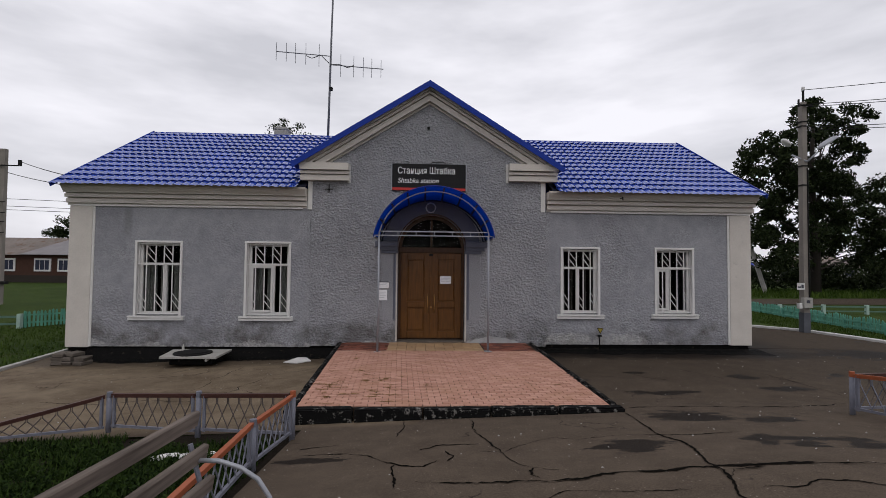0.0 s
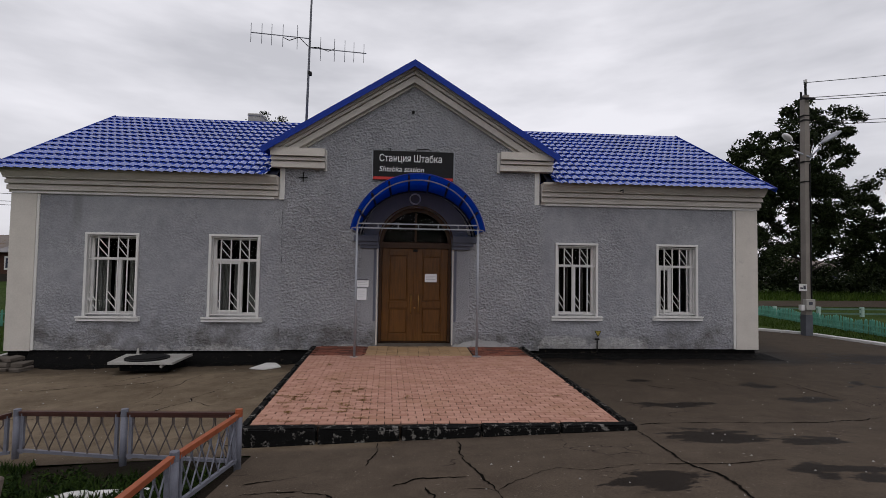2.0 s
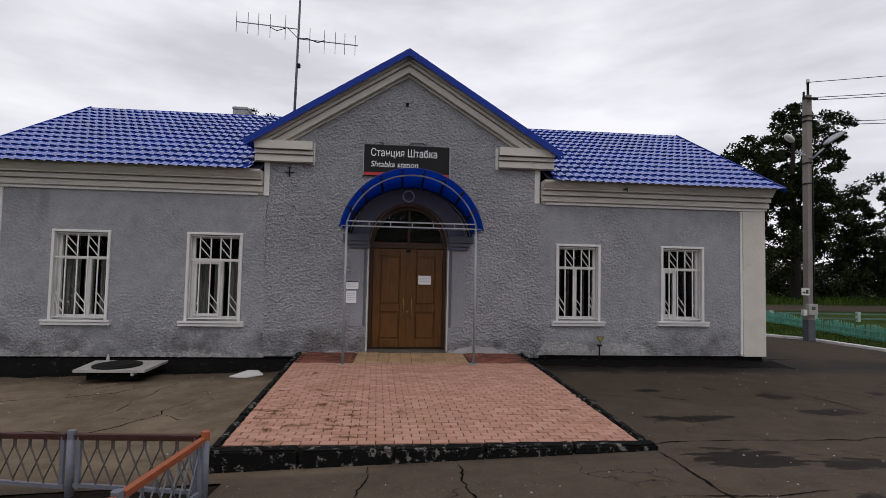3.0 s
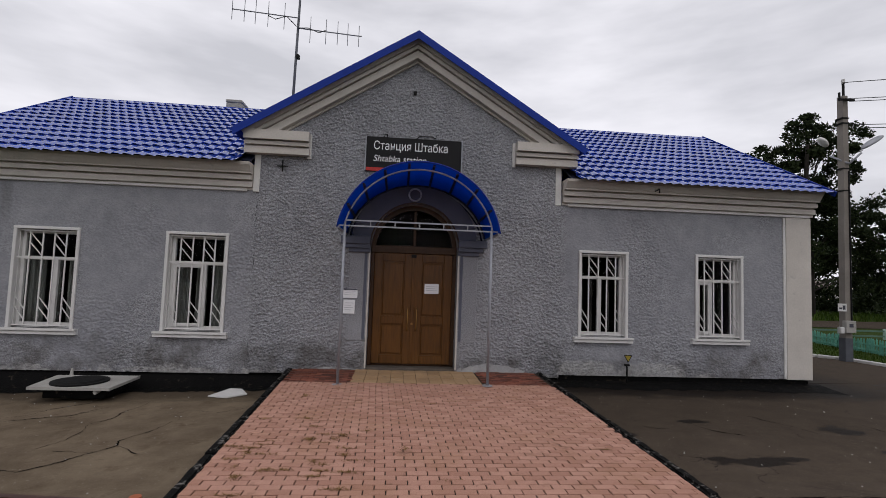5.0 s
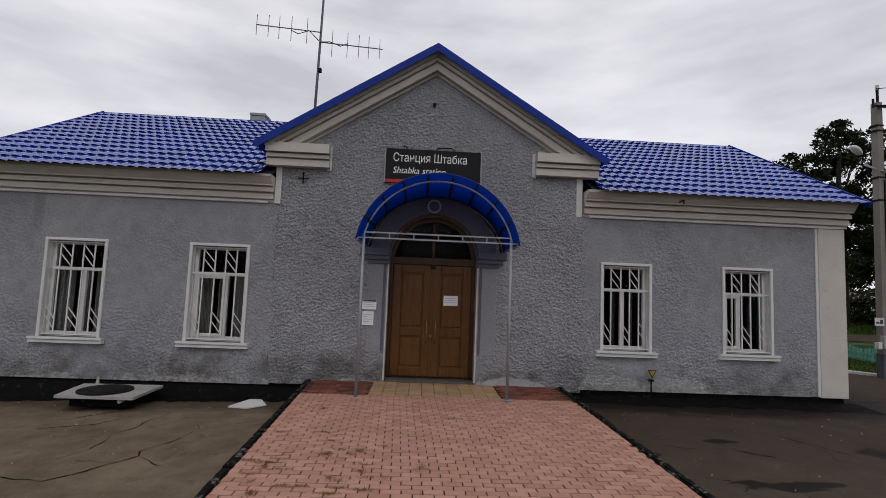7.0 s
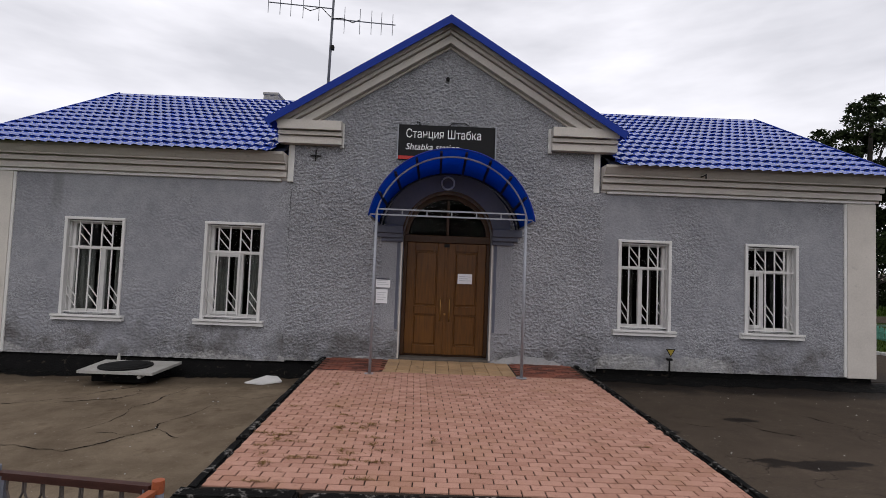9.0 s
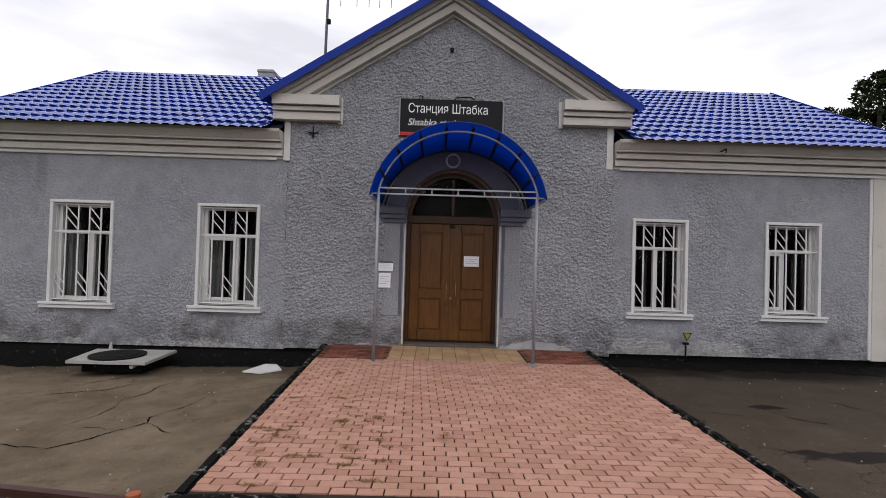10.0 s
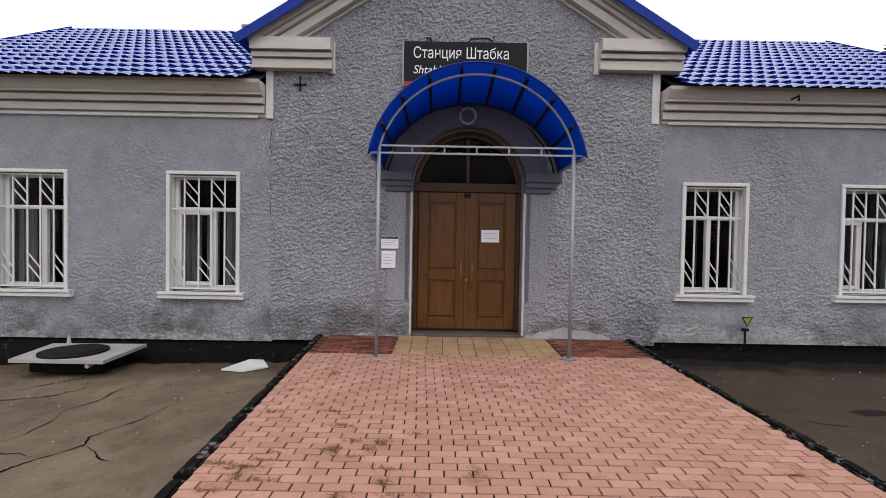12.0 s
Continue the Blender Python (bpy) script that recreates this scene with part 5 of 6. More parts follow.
# cracks on the two sides of the path
crack([(5.07, 7.84), (5.38, 7.28), (5.5, 6.9)], 0.016, 88)
crack([(3.9, 7.47), (4.03, 7.12), (4.4, 6.82)], 0.014, 89)
crack([(6.55, 7.5), (6.64, 6.8), (6.76, 5.75)], 0.018, 90)
crack([(3.15, 7.27), (3.27, 7.2), (3.53, 7.14)], 0.012, 91)
crack([(-3.95, 6.1), (-3.70, 6.4), (-3.52, 6.71), (-3.43, 6.85), (-3.48, 7.01), (-3.4, 7.24), (-3.26, 7.44), (-3.2, 7.88)], 0.015, 92)
crack([(-3.43, 6.85), (-3.25, 6.77), (-3.12, 6.64), (-2.9, 6.53)], 0.012, 93)
crack([(-4.25, 6.75), (-4.1, 7.13), (-4.12, 7.41), (-4.22, 7.75), (-4.09, 7.98), (-4.1, 8.42), (-4.03, 8.95)], 0.011, 94)
crack([(-5.5, 7.9), (-5.04, 8.07), (-4.71, 8.22), (-4.57, 8.46), (-4.4, 8.70)], 0.013, 95)
crack([(-6.4, 7.7), (-5.34, 8.2), (-5.23, 8.53), (-5.01, 8.77), (-4.66, 9.03)], 0.013, 96)
crack([(-4.0, 6.70), (-3.8, 6.71), (-3.59, 6.65), (-3.49, 6.74)], 0.008, 97)
crack([(-6.4, 6.3), (-5.3, 6.1), (-4.6, 6.3), (-3.95, 6.1)], 0.011, 98)


# ---- low metal fence ----
def fence_panel(p, q, h0, h1, red, n):
    """A panel from p to q: rails, end posts and a lattice of rods."""
    p, q = Vector((*p, 0)), Vector((*q, 0))
    p.z, q.z = ground_z(p.x, p.y), ground_z(q.x, q.y)
    mid = thing("metal_fence_panel", "low blue-grey metal lattice fence panel with orange-red top rail" if red else "low metal lattice fence panel with worn brown-red top rail", "fence", "forecourt fence", at=p)
    d = q - p
    L = d.length
    u = d / L

    def at(f, z):
        return u * (L * f) + Vector((0, 0, z))
    hA, hB = h0, h1
    part("top_rail", bar(B(), at(0, hA), at(1, hB), 0.045, 0.02), M_FENCERED if red else M_FENCEDARK, mid, "orange-red top rail" if red else "worn brown top rail")
    part("upper_bar", bar(B(), at(0, hA - 0.024), at(1, hB - 0.024), 0.03, 0.028), M_FENCERED if red else M_FENCEDARK, mid)
    part("bottom_rail", bar(B(), at(0, 0.09), at(1, 0.07 + 0.0 * hB), 0.03, 0.03), M_FENCEGREY, mid)
    for f, hh in ((0.03, hA), (0.97, hB)):
        part("end_bar", bar(B(), at(f, 0.06), at(f, hh), 0.03, 0.03, (0, 1, 0)), M_FENCEGREY, mid)

    def rod(fa, fb):
        za, zb = hA + (hB - hA) * fa - 0.03, 0.09
        f2 = fa + (fb - fa) * 0.16
        part("rod", tube(B(), [at(fa, za), at(fa, za - (za - zb) * 0.2), at(fb, zb + 0.05 * (za - zb)), at(fb, zb)], 0.0065, 6), M_FENCEGREY if red else M_RODBROWN, mid)
    for k in range(n):
        a, b = 0.05 + 0.9 * k / n, 0.05 + 0.9 * (k + 1) / n
        rod(a + (b - a) * 0.06, b + (b - a) * 0.02)
        rod(b - (b - a) * 0.06, a - (b - a) * 0.02)
    return mid


def fence_post(x, y, h, cap=True):
    z = ground_z(x, y)
    post = thing("fence_post", "blue-grey steel fence post with orange-red top" if x > -1.72 else "plain blue-grey steel tube post of the fence", "fence post", "forecourt fence posts", at=(x, y, z))
    part("tube", tube(B(), [(0, 0, -0.1), (0, 0, h - 0.05)], 0.032, 10), M_FENCEGREY, post, "", True)
    part("cap", tube(B(), [(0, 0, h - 0.05), (0, 0, h + 0.02)], 0.033, 10), M_FENCERED if x > -1.72 else M_FENCEGREY, post, "orange-red painted top" if x > -1.72 else "")


FP = [(-5.25, 4.0), (-4.14, 4.48), (-2.86, 4.1), (-1.66, 3.78), (-1.75, 2.72), (-1.69, 0.75), (-1.69, -0.9)]
for i, (a, b) in enumerate(zip(FP, FP[1:])):
    va, vb = Vector(a), Vector(b)
    g = (vb - va).normalized() * 0.045
    fence_panel(tuple(va + g), tuple(vb - g), (0.24, 0.48, 0.50, 0.50, 0.43, 0.37)[i], (0.47, 0.50, 0.51, 0.43, 0.37, 0.37)[i], i > 2, (7, 7, 7, 6, 11, 9)[i])
for (x, y), h in zip(FP, (0.22, 0.49, 0.52, 0.53, 0.44, 0.38, 0.38)):
    fence_post(x, y, h)
RP = [(5.42, 4.20), (5.36, 2.75)]
RQ = [(5.42, 4.20), (6.9, 4.5), (8.4, 4.8)]
for line in (RP, RQ):
    for a, b in zip(line, line[1:]):
        va, vb = Vector(a), Vector(b)
        g = (vb - va).normalized() * 0.045
        fence_panel(tuple(va + g), tuple(vb - g), 0.52, 0.52, line is RP, 7)
for x, y in RP + RQ[1:]:
    fence_post(x, y, 0.54)
rnd = random.Random(8)
for i in range(3):
    s = B()
    bmesh.ops.create_icosphere(s, subdivisions=2, radius=1)
    for v in s.verts:
        v.co = Vector((v.co.x * 0.16, v.co.y * 0.06, v.co.z * 0.04)) * (1 + 0.35 * noise.noise(v.co * 2.1 + Vector((i * 3.1, 0, 0))))
    st = part("whitewashed_stone", s, M_WHITE)
    x, y = -2.82 + 0.28 * i, 3.3 + 0.05 * rnd.uniform(-1, 1)
    st.matrix_world = pose(x, y, ground_z(x, y) + 0.0, 0, 0, rnd.uniform(-25, 25))
    tagged(st, "rough whitewashed stone edging the grass bed", "stone", "bed edging")

# ---- bench ----
bench = thing("bench", "weathered grey plank bench with curved steel armrests", "bench", at=(-1.38, 0.70, ground_z(-1.4, 0.2)))
BD = Vector((-0.08, -1.0, 0)).normalized()
bz = ground_z(-1.4, 0.2)
for dx, z, w, n_ in ((0.0, 1.11 - bz, 0.08, "back_plank"), (0.05, 0.94 - bz, 0.08, "back_plank"), (0.085, 0.78 - bz, 0.08, "back_plank")):
    b = part(n_, box(B(), 0.0, 2.0, -0.018, 0.018, -w / 2, w / 2, 0.006), M_GREYWOOD, bench)
    b.matrix_local = Matrix.Translation((dx, 0.02, z)) @ Matrix.Rotation(math.atan2(BD.y, BD.x), 4, "Z") @ Matrix.Rotation(radians(-10), 4, "X")
for dx in (0.12, 0.27, 0.42):
    b = part("seat_plank", box(B(), 0.0, 2.0, -0.065, 0.065, -0.018, 0.018, 0.006), M_GREYWOOD, bench)
    b.matrix_local = Matrix.Translation((dx, 0.0, 0.42)) @ Matrix.Rotation(math.atan2(BD.y, BD.x), 4, "Z")
for s in (0.06, 1.8):
    o = BD * s
    part("back_stand", tube(B(), [o + Vector((0.0, 0.03, 0.82)), o + Vector((0.085, 0.03, 0.52)), o + Vector((0.11, 0.03, 0.36)), o + Vector((0.06, 0.03, -0.03))], 0.013, 6), M_FENCEGREY, bench)
    part("armrest", tube(B(), [o + Vector((0.03, 0, 0.75)), o + Vector((0.16, 0, 0.745)), o + Vector((0.27, 0, 0.71)), o + Vector((0.36, 0, 0.65)), o + Vector((0.42, 0, 0.56)), o + Vector((0.46, 0, 0.40)), o + Vector((0.47, 0, -0.03))], 0.0125, 8), M_STEEL, bench, "curved steel armrest", True)
    part("seat_bearer", bar(B(), o + Vector((0.0, 0, 0.385)), o + Vector((0.47, 0, 0.385)), 0.03, 0.03), M_FENCEGREY, bench)

# ---- surroundings ----
def picket_fence(p, q, h, step, mat, label, group, rails=2, wave=0.0):
    p, q = Vector((*p, ground_z(*p) - 0.03)), Vector((*q, ground_z(*q) - 0.03))
    f = thing("picket_fence", label, "fence", group, at=p)
    d = q - p
    n = int(d.length / step)
    u = d / d.length
    me = bpy.data.meshes.new("picket")
    bm = B()
    box(bm, -step * 0.30, step * 0.30, -0.01, 0.01, 0.03, h - 0.03)
    slab(bm, [(-step * 0.30, h - 0.03), (step * 0.30, h - 0.03), (0, h + 0.02)], -0.01, 0.01)
    bm.to_mesh(me)
    bm.free()
    me.materials.append(mat)
    ang = math.atan2(d.y, d.x)
    rnd = random.Random(n)
    for i in range(n):
        ob = new("picket", me)
        ob.parent = f
        ob.matrix_local = Matrix.LocRotScale(d * ((i + 0.5) / n), Euler((rnd.uniform(-0.05, 0.05), rnd.uniform(-0.05, 0.05), ang)), (1, 1, 1 + wave * abs(math.sin(math.pi * i / 14.0)) + rnd.uniform(-0.04, 0.04)))
    for k in range(rails):
        z = h * (0.3 + 0.45 * k)
        part("rail", bar(B(), Vector((0, 0, z)) + Vector((u.y, -u.x, 0)) * -0.03, d + Vector((0, 0, z)) + Vector((u.y, -u.x, 0)) * -0.03, 0.03, 0.05), mat, f)
    for i in range(int(d.length / 2.0) + 1):
        o = u * min(d.length, 2.0 * i)
        part("post", box(B(), o.x - 0.04, o.x + 0.04, o.y + 0.03, o.y + 0.11, o.z - 0.1, o.z + h * 0.95, 0.005), mat, f)
    return f


TEAL_LABEL = "faded teal wooden picket fence on the grass"
picket_fence((14.0, 8.6), (14.95, 13.2), 0.42, 0.10, M_TEAL, TEAL_LABEL, "teal fences", 2, 0.22)
picket_fence((14.95, 13.2), (16.85, 23.6), 0.42, 0.11, M_TEAL, TEAL_LABEL, "teal fences", 2, 0.22)
picket_fence((-14.2, 15.9), (-12.0, 18.6), 0.60, 0.11, M_TEAL, TEAL_LABEL, "teal fences", 2, 0.0)


def rail_fence(p, q, n, h, label):
    p, q = Vector((*p, ground_z(*p) - 0.03)), Vector((*q, ground_z(*q) - 0.03))
    f = thing("rail_fence", label, "fence", "rail fences", at=p)
    for i in range(n + 1):
        o = (q - p) * (i / n)
        part("post", box(B(), o.x - 0.07, o.x + 0.07, o.y - 0.07, o.y + 0.07, -0.1, h + 0.06, 0.01), M_PALETEAL, f)
    for z in (h * 0.35, h * 0.9):
        part("rail", bar(B(), (0, 0, z), (q - p) + Vector((0, 0, z)), 0.04, 0.07), M_DEEPTEAL, f)


rail_fence((17.2, 20.9), (30.0, 20.5), 6, 0.40, "low pale green rail fence on the grass")
rail_fence((-18.5, 14.8), (-14.25, 15.8), 2, 0.45, "low pale green rail fence on the grass")

# white kerb of the forecourt
kerb_row = thing("kerb", "whitewashed concrete kerb stones along the forecourt", "kerb", kind="structure")
for (xa, ya), (xb, yb) in zip(KERB[:-1], KERB[1:-1]):
    L = math.hypot(xb - xa, yb - ya)
    n = max(1, round(L))
    for i in range(n):
        f0, f1 = i / n, (i + 0.985) / n
        a, b = Vector((xa + (xb - xa) * f0, ya + (yb - ya) * f0, 0)), Vector((xa + (xb - xa) * f1, ya + (yb - ya) * f1, 0))
        zz = ground_z(a.x, a.y)
        bm = bar(B(), (a.x, a.y, zz - 0.04), (b.x, b.y, zz - 0.04), 0.15, 0.24)
        bmesh.ops.bevel(bm, geom=bm.edges[:], offset=0.015, segments=1, affect="EDGES")
        part("kerb_stone", bm, M_WHITE, kerb_row)
bm = bar(B(), (-8.95, 8.5, ground_z(-9, 9)), (-9.3, 11.1, ground_z(-9, 9)), 0.12, 0.12)
tagged(part("edging", bm, M_CONCRETE), "concrete edging strip by the grass", "kerb", kind="structure")

# side road past the trees
bm = B()
vs = [bm.verts.new((x, y, ground_z(x, y) + 0.0)) for x, y in ((12.0, 26.8), (70.0, 27.8), (70.0, 40.0), (12.0, 30.0))]
bm.faces.new(vs)
tagged(part("road", bm, M_ASPHALT), "narrow grey asphalt side road beyond the fences", "road", kind="structure")


# ---- poles and wires ----
pole = thing("utility_pole", "square concrete utility pole with two lamp heads and a meter box", "pole", at=(12.66, 13.75, ground_z(12.5, 13.7)))
bm = B()
slab(bm, [(-0.17, -0.1), (0.045, -0.1), (0.055, 7.75), (-0.095, 7.75)], -0.10, 0.10)
part("shaft", bm, M_POLE, pole)
part("painted_foot", slab(B(), [(-0.18, -0.05), (0.055, -0.05), (0.052, 0.66), (-0.178, 0.66)], -0.108, 0.108), M_POLEFOOT, pole, "grey painted foot")
part("top_pin", tube(B(), [(0.02, 0, 7.7), (0.02, 0, 8.2)], 0.035, 8), M_IRON, pole)
part("insulator", tube(B(), [(0.02, 0, 8.15), (0.02, 0, 8.28)], 0.05, 10), M_WHITE, pole)
part("crossarm", bar(B(), (-0.28, -0.16, 7.6), (0.2, -0.16, 7.6), 0.05, 0.05), M_IRON, pole)
for z in (6.9, 7.05, 4.9, 5.55):
    part("band", box(B(), -0.155, 0.075, -0.115, 0.115, z, z + 0.04), M_IRON, pole)
part("side_pin", tube(B(), [(-0.27, -0.16, 7.55), (-0.27, -0.16, 7.8)], 0.03, 8), M_IRON, pole)
for s in (-1, 1):
    lamp = part("lamp_arm", tube(B(), [(0.0, -0.16, 5.7), (s * 0.25, -0.3 if s > 0 else 0.2, 6.0)], 0.03, 8), M_STEEL, pole, "", True)
    bm = B()
    bmesh.ops.create_uvsphere(bm, u_segments=14, v_segments=8, radius=1)
    for v in bm.verts:
        v.co = Vector((v.co.x * (0.42 if s > 0 else 0.2), v.co.y * 0.13, v.co.z * (0.11 if v.co.z > 0 else 0.05)))
    bmesh.ops.transform(bm, matrix=Matrix.Translation((s * (0.55 if s > 0 else 0.34), -0.35 if s > 0 else 0.35, 6.3 if s > 0 else 6.45)) @ Matrix.Rotation(radians(-32 * s if s > 0 else 40), 4, "Y"), verts=bm.verts[:])
    part("lamp_head", bm, M_WHITE if s < 0 else M_STEEL, pole, "grey street-lamp head", True)
part("conduit", tube(B(), [(0.02, -0.115, 1.16), (0.03, -0.115, 5.5)], 0.022, 6), M_IRON, pole)
meter = part("meter_box", box(B(), -0.27, 0.04, -0.24, -0.10, 0.82, 1.16, 0.012), M_CONCRETE, pole, "pale grey meter box")
part("dial", box(B(), -0.18, -0.06, -0.246, -0.239, 0.98, 1.08), M_INK, meter)
part("switch_box", box(B(), -0.42, -0.30, -0.22, -0.10, 0.80, 0.98, 0.01), M_WHITE, pole)
plate_ = part("pole_plate", box(B(), -0.40, -0.14, -0.125, -0.112, 1.42, 1.64), M_WHITE, pole, "small white plate")
part("text_bar", box(B(), -0.37, -0.28, -0.13, -0.124, 1.48, 1.53), M_INK, plate_)
part("text_bar", box(B(), -0.26, -0.18, -0.13, -0.124, 1.47, 1.59), M_INK, plate_)


def wire(name, p, q, sag, r, label):
    pts = []
    for k in range(17):
        u = k / 16
        v = Vector(p).lerp(Vector(q), u)
        v.z -= sag * 4 * u * (1 - u)
        pts.append(v)
    return tagged(part(name, tube(B(), pts, r, 5), M_IRON, None, "", True), label, "wire", "overhead wires")


for p, q in (((12.6, 13.7, 8.05), (34, 4.5, 9.2)), ((12.4, 13.6, 7.5), (34, 5, 8.4)), ((12.7, 13.6, 7.45), (34, 4.2, 8.1)), ((12.7, 13.6, 6.75), (34, 5.2, 7.3)), ((12.7, 13.6, 6.65), (34, 4.6, 7.0))):
    wire("overhead_wire", p, q, 0.35, 0.011, "thin dark overhead wire from the concrete pole")
far_pole = thing("utility_pole", "square concrete utility pole at the end of the wires", "pole", at=(34.2, 4.7, -0.2))
part("shaft", slab(B(), [(-0.17, -0.3), (0.17, -0.3), (0.14, 10.5), (-0.14, 10.5)], -0.14, 0.14), M_POLE, far_pole)

lpole = thing("utility_pole", "weathered concrete utility pole with small crossarms", "pole", at=(-23.35, 25.9, ground_z(-23, 25)))
part("shaft", slab(B(), [(-0.30, -0.2), (0.08, -0.2), (0.0, 8.6), (-0.30, 8.6)], -0.12, 0.12), M_POLE, lpole)
part("crossarm", bar(B(), (-0.5, -0.2, 7.65), (0.95, -0.2, 7.65), 0.06, 0.06), M_IRON, lpole)
part("insulator", tube(B(), [(0.9, -0.2, 7.65), (0.9, -0.2, 7.95)], 0.09, 8), M_IRON, lpole)
for z in (3.9, 4.5, 5.0, 5.6):
    part("step_bracket", bar(B(), (-0.4, -0.22, z), (0.2, -0.22, z + 0.04), 0.05, 0.05), M_IRON, lpole)
part("band", box(B(), -0.28, 0.27, -0.18, 0.18, 1.1, 1.25), M_IRON, lpole)
wire("overhead_wire", (-22.3, 25.6, 7.5), (-8.5, 12.2, 4.1), 0.12, 0.018, "sagging service wire to the station wall")
wire("overhead_wire", (-23.0, 25.6, 6.9), (-8.5, 12.0, 3.9), 0.1, 0.016, "sagging service wire to the station wall")
for z in (5.45, 5.05, 4.85):
    wire("overhead_wire", (-23.0, 25.6, z), (16.5, 36.0, z + 0.6), 0.2, 0.014, "thin wire running behind the station")
strut = tagged(part("pole_strut", tube(B(), [(30.6, 40, -0.4), (28.6, 40, 5.8)], 0.20, 8, 0.15), M_CONCRETE), "leaning pale concrete strut of a pole", "strut")


# ---- trees ----
def leaves(name, clumps, per, size, seed, mat, parent=None, flat=0.7):
    """Many small leaf quads in uneven clumps (centre, radius)."""
    rng = np.random.default_rng(seed)
    C, R = np.array([c for c, r in clumps]), np.array([r for c, r in clumps])
    idx = np.repeat(np.arange(len(C)), per)
    d = rng.normal(size=(len(idx), 3))
    d /= np.linalg.norm(d, axis=1)[:, None]
    pos = C[idx] + d * (R[idx] * rng.random(len(idx)) ** 0.55)[:, None] * np.array([1, 1, flat])
    a = rng.normal(size=(len(idx), 3))
    a /= np.linalg.norm(a, axis=1)[:, None]
    b = np.cross(a, rng.normal(size=(len(idx), 3)))
    b /= np.linalg.norm(b, axis=1)[:, None]
    s = size * rng.uniform(0.55, 1.3, len(idx))[:, None]
    V = np.stack([pos - a * s, pos + b * s * 0.45, pos + a * s, pos - b * s * 0.45], 1).reshape(-1, 3)
    me = bpy.data.meshes.new(name)
    me.from_pydata(V.tolist(), [], np.arange(len(V)).reshape(-1, 4).tolist())
    me.materials.append(mat)
    ob = new(name, me)
    if parent is not None:
        ob.parent = parent
    return ob


def tree(x, y, h, lobes, label, seed, clumps=90, per=110, size=0.22, trunk=0.28, mat=None):
    """A trunk with limbs and a crown of clumps inside the given lobes (dx, dy, z, rx, ry, rz)."""
    rnd = random.Random(seed)
    t = thing("tree", label, "tree", "background trees", at=(x, y, ground_z(x, y) - 0.05))
    part("trunk", tube(B(), [(0, 0, -0.2), (0.1, 0, h * 0.3), (-0.1, 0.1, h * 0.6), (0.1, 0, h * 0.9)], trunk, 8, trunk * 0.25), M_BARK, t, "", True)
    cl = []
    vol = sum(l[3] * l[4] * l[5] for l in lobes)
    for l in lobes:
        for _ in range(max(4, int(clumps * l[3] * l[4] * l[5] / vol))):
            while True:
                p = Vector((rnd.uniform(-1, 1), rnd.uniform(-1, 1), rnd.uniform(-1, 1)))
                if 0.15 < p.length < 1:
                    break
            cl.append((Vector((l[0] + p.x * l[3], l[1] + p.y * l[4], l[2] + p.z * l[5])), rnd.uniform(0.45, 1.15) * (0.35 + size * 3.6)))
    for i, (c, r) in enumerate(cl[:: max(1, len(cl) // 26)]):
        z = min(h * 0.8, max(1.0, c.z * 0.62))
        part("limb", tube(B(), [(0, 0, z), (c.x * 0.45, c.y * 0.45, z + (c.z - z) * 0.6), c], 0.09, 5, 0.02), M_BARK, t)
    leaves("crown", [(tuple(c), r) for c, r in cl], per, size, seed, M_LEAF if mat is None else mat, t)
    return t


tree(33.4, 38, 17.0, [(0.2, 0, 11.0, 3.9, 3, 6.6), (-4.2, 0, 9.3, 3.0, 3, 4.6), (-2.0, 0, 5.5, 4.2, 3, 3.6), (2.6, 0, 6.5, 3.2, 3, 4.0), (3.0, 0, 14.5, 1.6, 2, 2.6)], "tall dark green broadleaf tree with airy crown", 21, 250, 170, 0.17, 0.42)
tree(41.5, 37, 11.5, [(-0.5, 0, 6.2, 4.8, 3, 5.2), (3.5, 0, 5.5, 3.0, 3, 4.2), (-3.2, 0, 3.6, 2.2, 2, 2.6)], "dark green broadleaf tree beside a taller one", 22, 160, 170, 0.17, 0.34)
tree(-51.5, 72, 10.6, [(0.5, 0, 7.3, 2.9, 2, 2.6), (3.2, 0, 6.0, 2.2, 2, 2.4), (-3.0, 0, 6.2, 1.2, 1.2, 0.9), (2.6, 0, 9.0, 1.3, 1.3, 1.2)], "dark green tree beside the log house", 23, 90, 90, 0.2, 0.2)
tree(-9.2, 31, 12.0, [(0, 0, 9.3, 2.0, 1.8, 2.9)], "sparse tree top behind the roof", 24, 110, 60, 0.085, 0.12)
rnd = random.Random(31)
cl = [((20 + 34 * rnd.random(), 42 + 8 * rnd.random(), rnd.uniform(0.2, 2.6)), rnd.uniform(0.8, 1.5)) for _ in range(170)]
tagged(leaves("undergrowth", cl, 70, 0.24, 32, M_LEAF), "dark undergrowth and bushes below the trees", "bushes", kind="stuff")
cl = [((-160 + 420 * rnd.random(), 150 + 40 * rnd.random(), rnd.uniform(0.5, 8.0)), rnd.uniform(2.0, 4.0)) for _ in range(420)]
tagged(leaves("far_woods", cl, 60, 0.8, 33, M_LEAF), "far line of dark woods on the horizon", "woods", kind="stuff")


